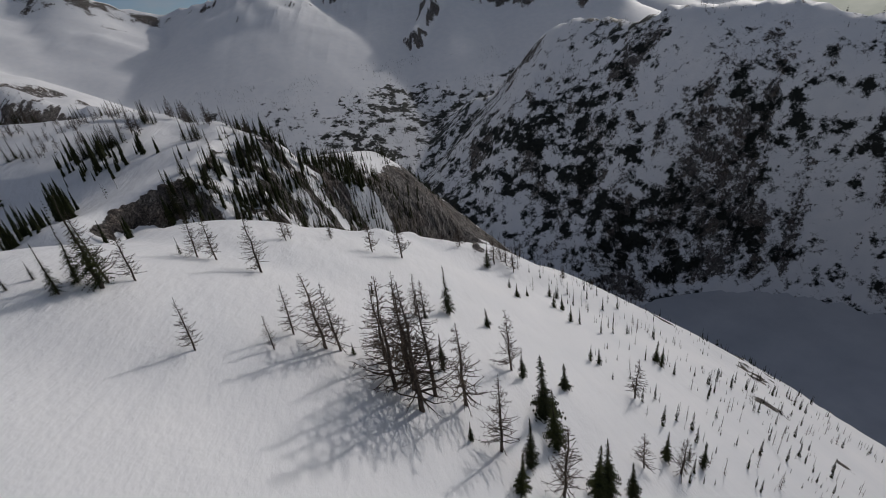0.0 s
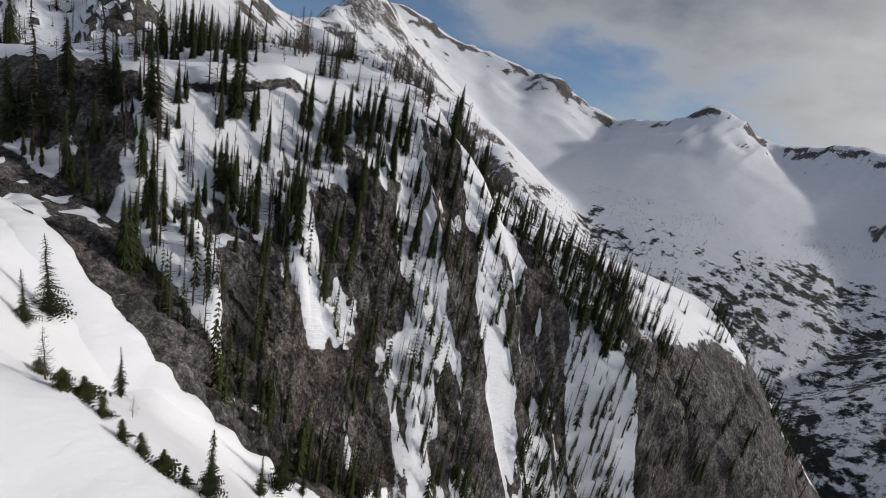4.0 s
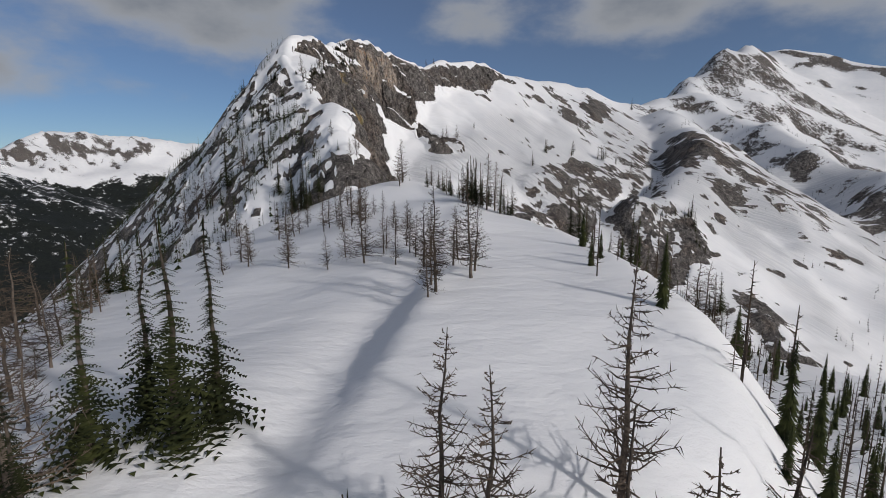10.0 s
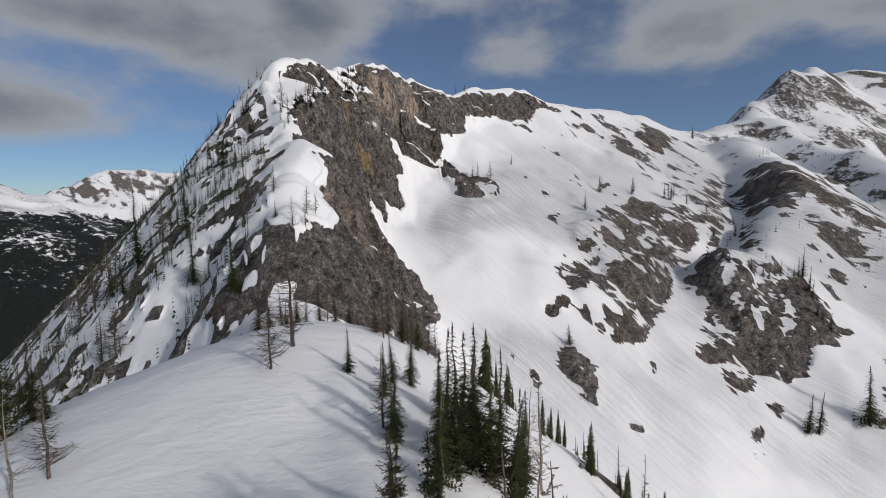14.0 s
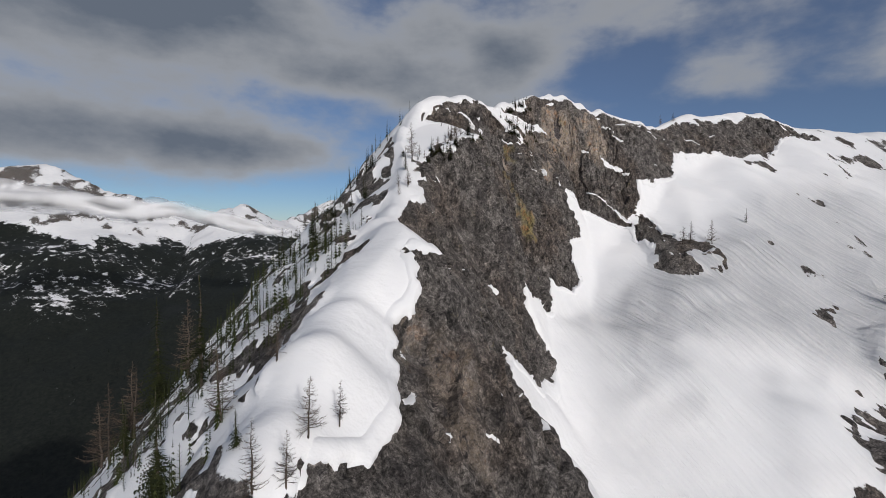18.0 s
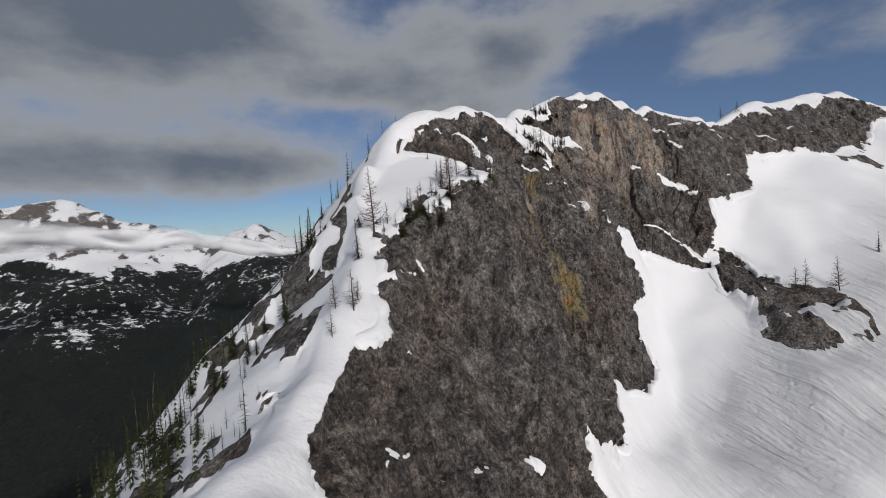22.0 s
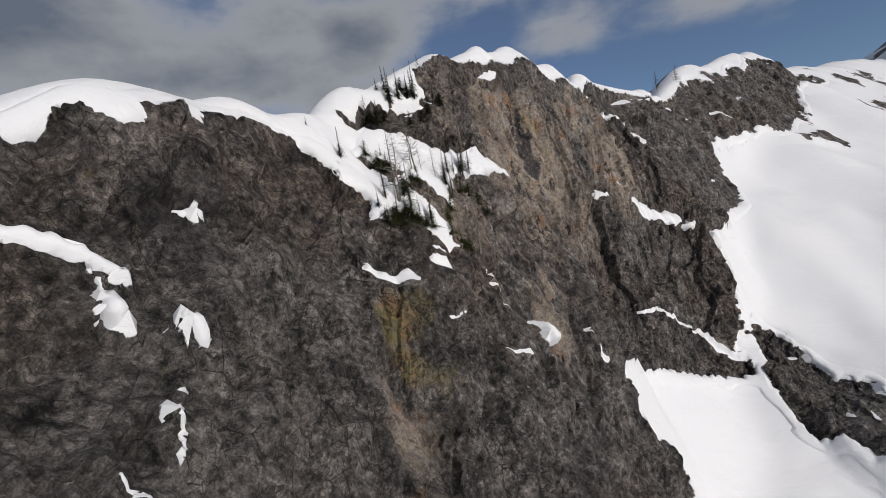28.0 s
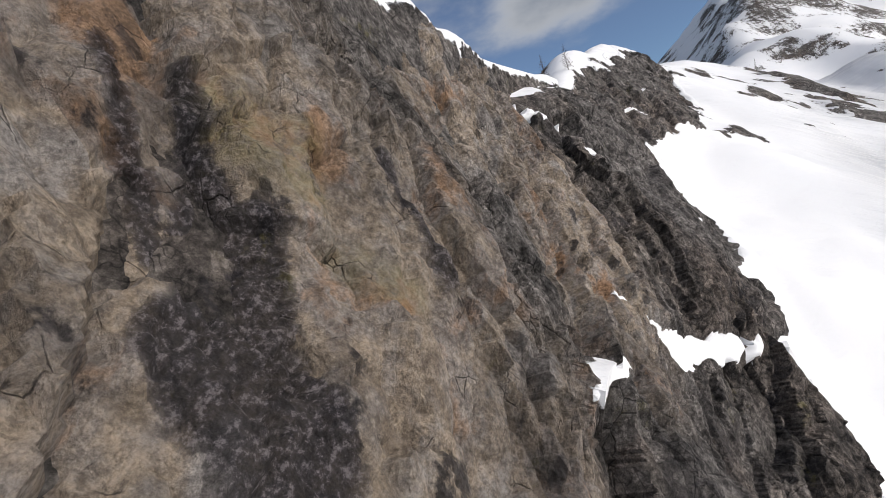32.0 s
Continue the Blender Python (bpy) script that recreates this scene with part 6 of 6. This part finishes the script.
FIRS_KNOLL = [(-120.2, 154.9, 5.8), (-119.4, 157, 6.5), (-186.3, 169.4, 6.1), (-183.6, 172, 5.8), (-182, 174.1, 5.3), (-177.3, 177.6, 4.6), (-177.3,
    178.5, 3.7), (-173, 181.3, 4.3), (-174.7, 182.3, 3.6), (-175.3, 183.5, 2.8), (-169.5, 187.2, 3.9), (-170.8, 188.1, 3.7), (-169.3, 189.4, 4), (-169.4,
    190.8, 4.2), (-202.3, 158.6, 10), (-169.7, 179.4, 2.2), (-143.3, 192.6, 6.1), (-143, 193.3, 6.7), (-142.9, 193.8, 6.8), (-142.3, 194.4, 5.4), (-142.5,
    194.7, 5.1), (-139.5, 196.8, 5.3), (-140.1, 197.6, 4.1), (-139.5, 198, 3.7), (-139.6, 198.4, 3.2), (-153.4, 191, 3.6), (-157.8, 189.8, 3.5), (-147.4,
    191.8, 3.9), (-160.2, 187.1, 3.1), (-145.2, 202.8, 3.5)]
FIRS_KNOLL_MORE = [(-144.7, 203.2, 3.3), (-143.2, 204.3, 1.8), (-142, 204.8, 3), (-140.8, 205.3, 3.6), (-140.5, 205.6, 4), (-137, 207, 6.4), (-137.5,
    205.6, 4.5)]
FIRS_CRAG = [(-287.8, 334.5, 21), (-226.7, 137.1, 15.1), (-230.2, 123.5, 17.3), (-209.4, 163.1, 3.1), (-301.5, 145.3, 5.6), (-298.8, 141.4, 4.3),
    (-297.1, 143.8, 3.6), (-294.6, 142.5, 2.3), (-291.4, 139.3, 4), (-292.6, 140.9, 2.6), (-292.2, 142.4, 2), (-286.7, 138, 1.7), (-357.3, 142.4, 4),
    (-360, 144.7, 4.3), (-356.5, 149.1, 4.4), (-352.6, 147.8, 3.2), (-346.3, 145.1, 2.8), (-308.6, 134.1, 1.6), (-344.6, 144, 3), (-343.5, 145, 3),
    (-345.2, 145.8, 4.1), (-345.9, 146.3, 1.6), (-346.3, 147.1, 2.8), (-354.5, 147.9, 3.5), (-356.4, 148.9, 3), (-357.1, 149.7, 2.8), (-355.7, 148.3,
    1.8), (-352, 147.9, 2.7), (-352.6, 148.3, 2.3), (-342.9, 144.4, 1.3)]
FIRS_CRAG_MORE = [(-343.3, 143.7, 1.5), (-349, 142.9, 1.1), (-347.7, 148.8, 1.2), (-357.4, 142.5, 3.4), (-358.2, 141, 1.5), (-360.2, 143.9, 2.7),
    (-355.5, 141.3, 1.2), (-361.9, 146.4, 2.1), (-345.6, 140.4, 2.6), (-358.4, 141.9, 3.1), (-358.5, 143.2, 3.5), (-360.1, 144.5, 3.1), (-345.9, 137.7,
    0.9), (-362, 146.8, 1.5), (-285.7, 126.2, 3.1), (-274.4, 130.6, 6.2), (-270.1, 128.7, 3.7), (-271.5, 124.7, 4.8), (-268.4, 124.6, 5.5), (-279.5,
    138.6, 5.5), (-284.1, 121.9, 3.1), (-216.9, 106.9, 8.6), (-220.1, 106, 6.7), (-216, 144, 11.9), (-225.1, 123.3, 8.3), (-228.2, 118.5, 6.9)]
FIRS_BOWL = [(-370.3, 258.4, 10.6), (-410.5, 277.2, 10.0), (-419.5, 299.7, 10.5), (-432.6, 324.8, 10.4), (-430.8, 328.2, 12.0), (-434.2, 339.8, 9.0), (-434.4, 352.5, 10.0), (-344.4, 349.7, 13.7), (-343.2, 347.1, 9.7), (-335.5, 346.5, 11.3), (-340.1, 337.2, 7.5), (-321.3, 340.0, 7.8), (-319.2, 344.0, 7.8), (-284.6, 311.5, 14.0), (-285.5, 315.9, 15.1), (-283.7, 230.9, 6.8), (-337.8, 313.0, 6.4), (-337.9, 322.9, 6.0), (-337.4, 327.7, 6.7), (-401.6, 352.0, 9.2), (-404.4, 341.4, 9.9), (-341.1, 343.7, 7.9), (-331.5, 345.2, 9.3), (-319.9, 340.9, 7.2), (-337.1, 329.9, 5.5), (-724.7, 482.8, 16.2), (-394.3, 223.8, 5.8)]
FIRS_FLANK = [(-257.6, 129.7, 9.5), (-260.3, 128.5, 5.2), (-268.6, 130.1, 3.8), (-273.3, 131.8, 5.5), (-266.9, 126.4, 3.6), (-264.0, 116.3, 7.8), (-267.8, 121.0, 4.9), (-304.9, 111.3, 4.7), (-285.7, 124.6, 7.2), (-285.8, 125.4, 6.2), (-285.3, 123.8, 6.8), (-302.9, 106.1, 7.2), (-271.2, 118.9, 3.4), (-274.2, 127.1, 4.0), (-283.1, 121.6, 3.6), (-279.0, 123.5, 3.8), (-258.5, 129.7, 5.5), (-263.9, 118.3, 5.9), (-262.9, 125.8, 4.5), (-266.7, 128.2, 3.7), (-271.2, 124.3, 3.5), (-260.6, 132.0, 4.0), (-262.7, 116.2, 6.9), (-256.2, 134.2, 5.6), (-269.4, 130.8, 2.9)]
FIRS_BROW = [(-92.5, 150, 7), (-91.5, 151.5, 6.5), (-93.5, 151.5, 7), (-90.8, 151.2, 6), (-89.6, 153.6, 7.2), (-88.4, 154.6, 6.6), (-88.8, 156, 6.5), (-87.7, 156.2, 7), (-91, 154.5, 7.5), (-94, 149, 8), (-90.5, 156.5, 6),
    (-150.2, 193.4, 6.5), (-151.5, 194.3, 7.5), (-153.6, 193.6, 6.5), (-153, 195, 7.5), (-152.4, 195.9, 7), (-154.3, 196.4, 7), (-155.2, 195.3, 6.3), (-153.8, 197.4, 6),
    (-155.6, 197.6, 5.5), (-157.1, 193.2, 4.3), (-156.2, 194.5, 6), (-154.3, 190.9, 4), (-151.8, 196.9, 6), (-160.1, 190, 4), (-161, 191, 4.5), (-157.5, 165.5, 8.5), (-158.5, 164.5, 9),
    (-159.5, 166, 6), (-156.5, 163.5, 9), (-158.9, 167.6, 3.5), (-156, 166, 7), (-160, 163, 8)]
SNAGS_BROW = [(-155.9, 198, 6.5), (-157.4, 199, 5.5), (-159.1, 199.5, 7), (-151.4, 172.6, 5.3)]
SNAGS_SLOPE = [(-23.7, 123.8, 1.7)]
SNAGS_CREST = [(-78.7, 184.6, 6.1)]
SNAGS_CRAG = [(-287.7, 136.8, 2), (-349.6, 145.7, 5.5), (-349.4, 145.4, 4.4), (-352, 147, 3.3), (-345.6, 144.7, 6.5), (-345.7, 144.9, 6.2), (-350.9,
    146, 2.3), (-350.5, 150.3, 5.2)]
SHRUBS_SLOPE = [(-24.1, 120.7, 1.3), (-23.8, 121.6, 1.3), (-22.4, 122.1, 1.3), (-20.9, 122.7, 1.3), (-20.2, 123.4, 1.3), (-19.3, 124.2, 1.3), (-18.4,
    125, 1.3), (-29.3, 120.3, 1.3)]
SHRUBS_CRAG = [(-291, 140.8, 1.9), (-291.2, 142.1, 1.9), (-292.8, 143.1, 1.9), (-292.9, 144.1, 1.9), (-291.1, 143, 1.9), (-291.9, 141.5, 1.9),
    (-295.5, 144.1, 1.9), (-301.3, 146.8, 1.9), (-304.4, 147.7, 1.9), (-289.8, 140.4, 1.9), (-288.5, 139.9, 1.9), (-293.9, 143.5, 1.9), (-286.5, 134,
    1.9), (-348.6, 141.6, 1.5), (-348.3, 142.7, 1.5), (-348.3, 143.4, 1.5), (-348.3, 145.5, 1.5), (-348.5, 146, 1.5), (-346.8, 145.2, 1.5), (-343.8, 144.8, 1.5),
    (-344.6, 145.5, 1.5), (-345, 146.2, 1.5), (-345.2, 146.9, 1.5), (-345.9, 147.3, 1.5), (-354.4, 148.9, 1.5), (-355.1, 149.5, 1.5), (-355.7, 150.3, 1.5), (-355.7,
    151.1, 1.5), (-351.4, 148.3, 1.5), (-349.8, 148.3, 1.5)]
SHRUBS_CRAG_MORE = [(-348.7, 148.2, 1.5), (-347.9, 149.7, 1.5), (-347.5, 149.2, 1.5), (-347.4, 148.5, 1.5), (-342.7, 144.4, 1.5), (-343.2, 144.8, 1.5), (-343.7,
    145.4, 1.5), (-352.8, 141.3, 1.5), (-353.7, 141.8, 1.5), (-354.6, 142.2, 1.5), (-357, 144.4, 1.5), (-358, 145.4, 1.5), (-359.1, 146.1, 1.5), (-361.9, 147.2, 1.5),
    (-360.2, 143.2, 1.5)]
for kind, lists in (("larch_tree", (LARCHES_SLOPE, LARCHES_SLOPE_MORE, LARCHES_CREST, LARCHES_CREST_MORE, LARCHES_CREST_REST, LARCHES_KNOLL, LARCHES_KNOLL_MORE, LARCHES_CRAG, LARCHES_CRAG_MORE,)),
    ("fir_tree", (FIRS_SLOPE, FIRS_SLOPE_MORE, FIRS_CREST, FIRS_CREST_MORE, FIRS_KNOLL, FIRS_KNOLL_MORE, FIRS_CRAG, FIRS_CRAG_MORE, FIRS_BOWL, FIRS_FLANK, FIRS_BROW)),
    ("dead_tree", (SNAGS_SLOPE, SNAGS_CREST, SNAGS_CRAG, SNAGS_BROW)),
    ("fir_shrub", (SHRUBS_SLOPE, SHRUBS_CRAG, SHRUBS_CRAG_MORE,))):
    for rows in lists:
        for x, y, h in rows:
            plant(kind, x, y, h)

# the pattern trees themselves stand nowhere
for ob in spares:
    for o in (*ob.children_recursive, ob):
        bpy.data.objects.remove(o)
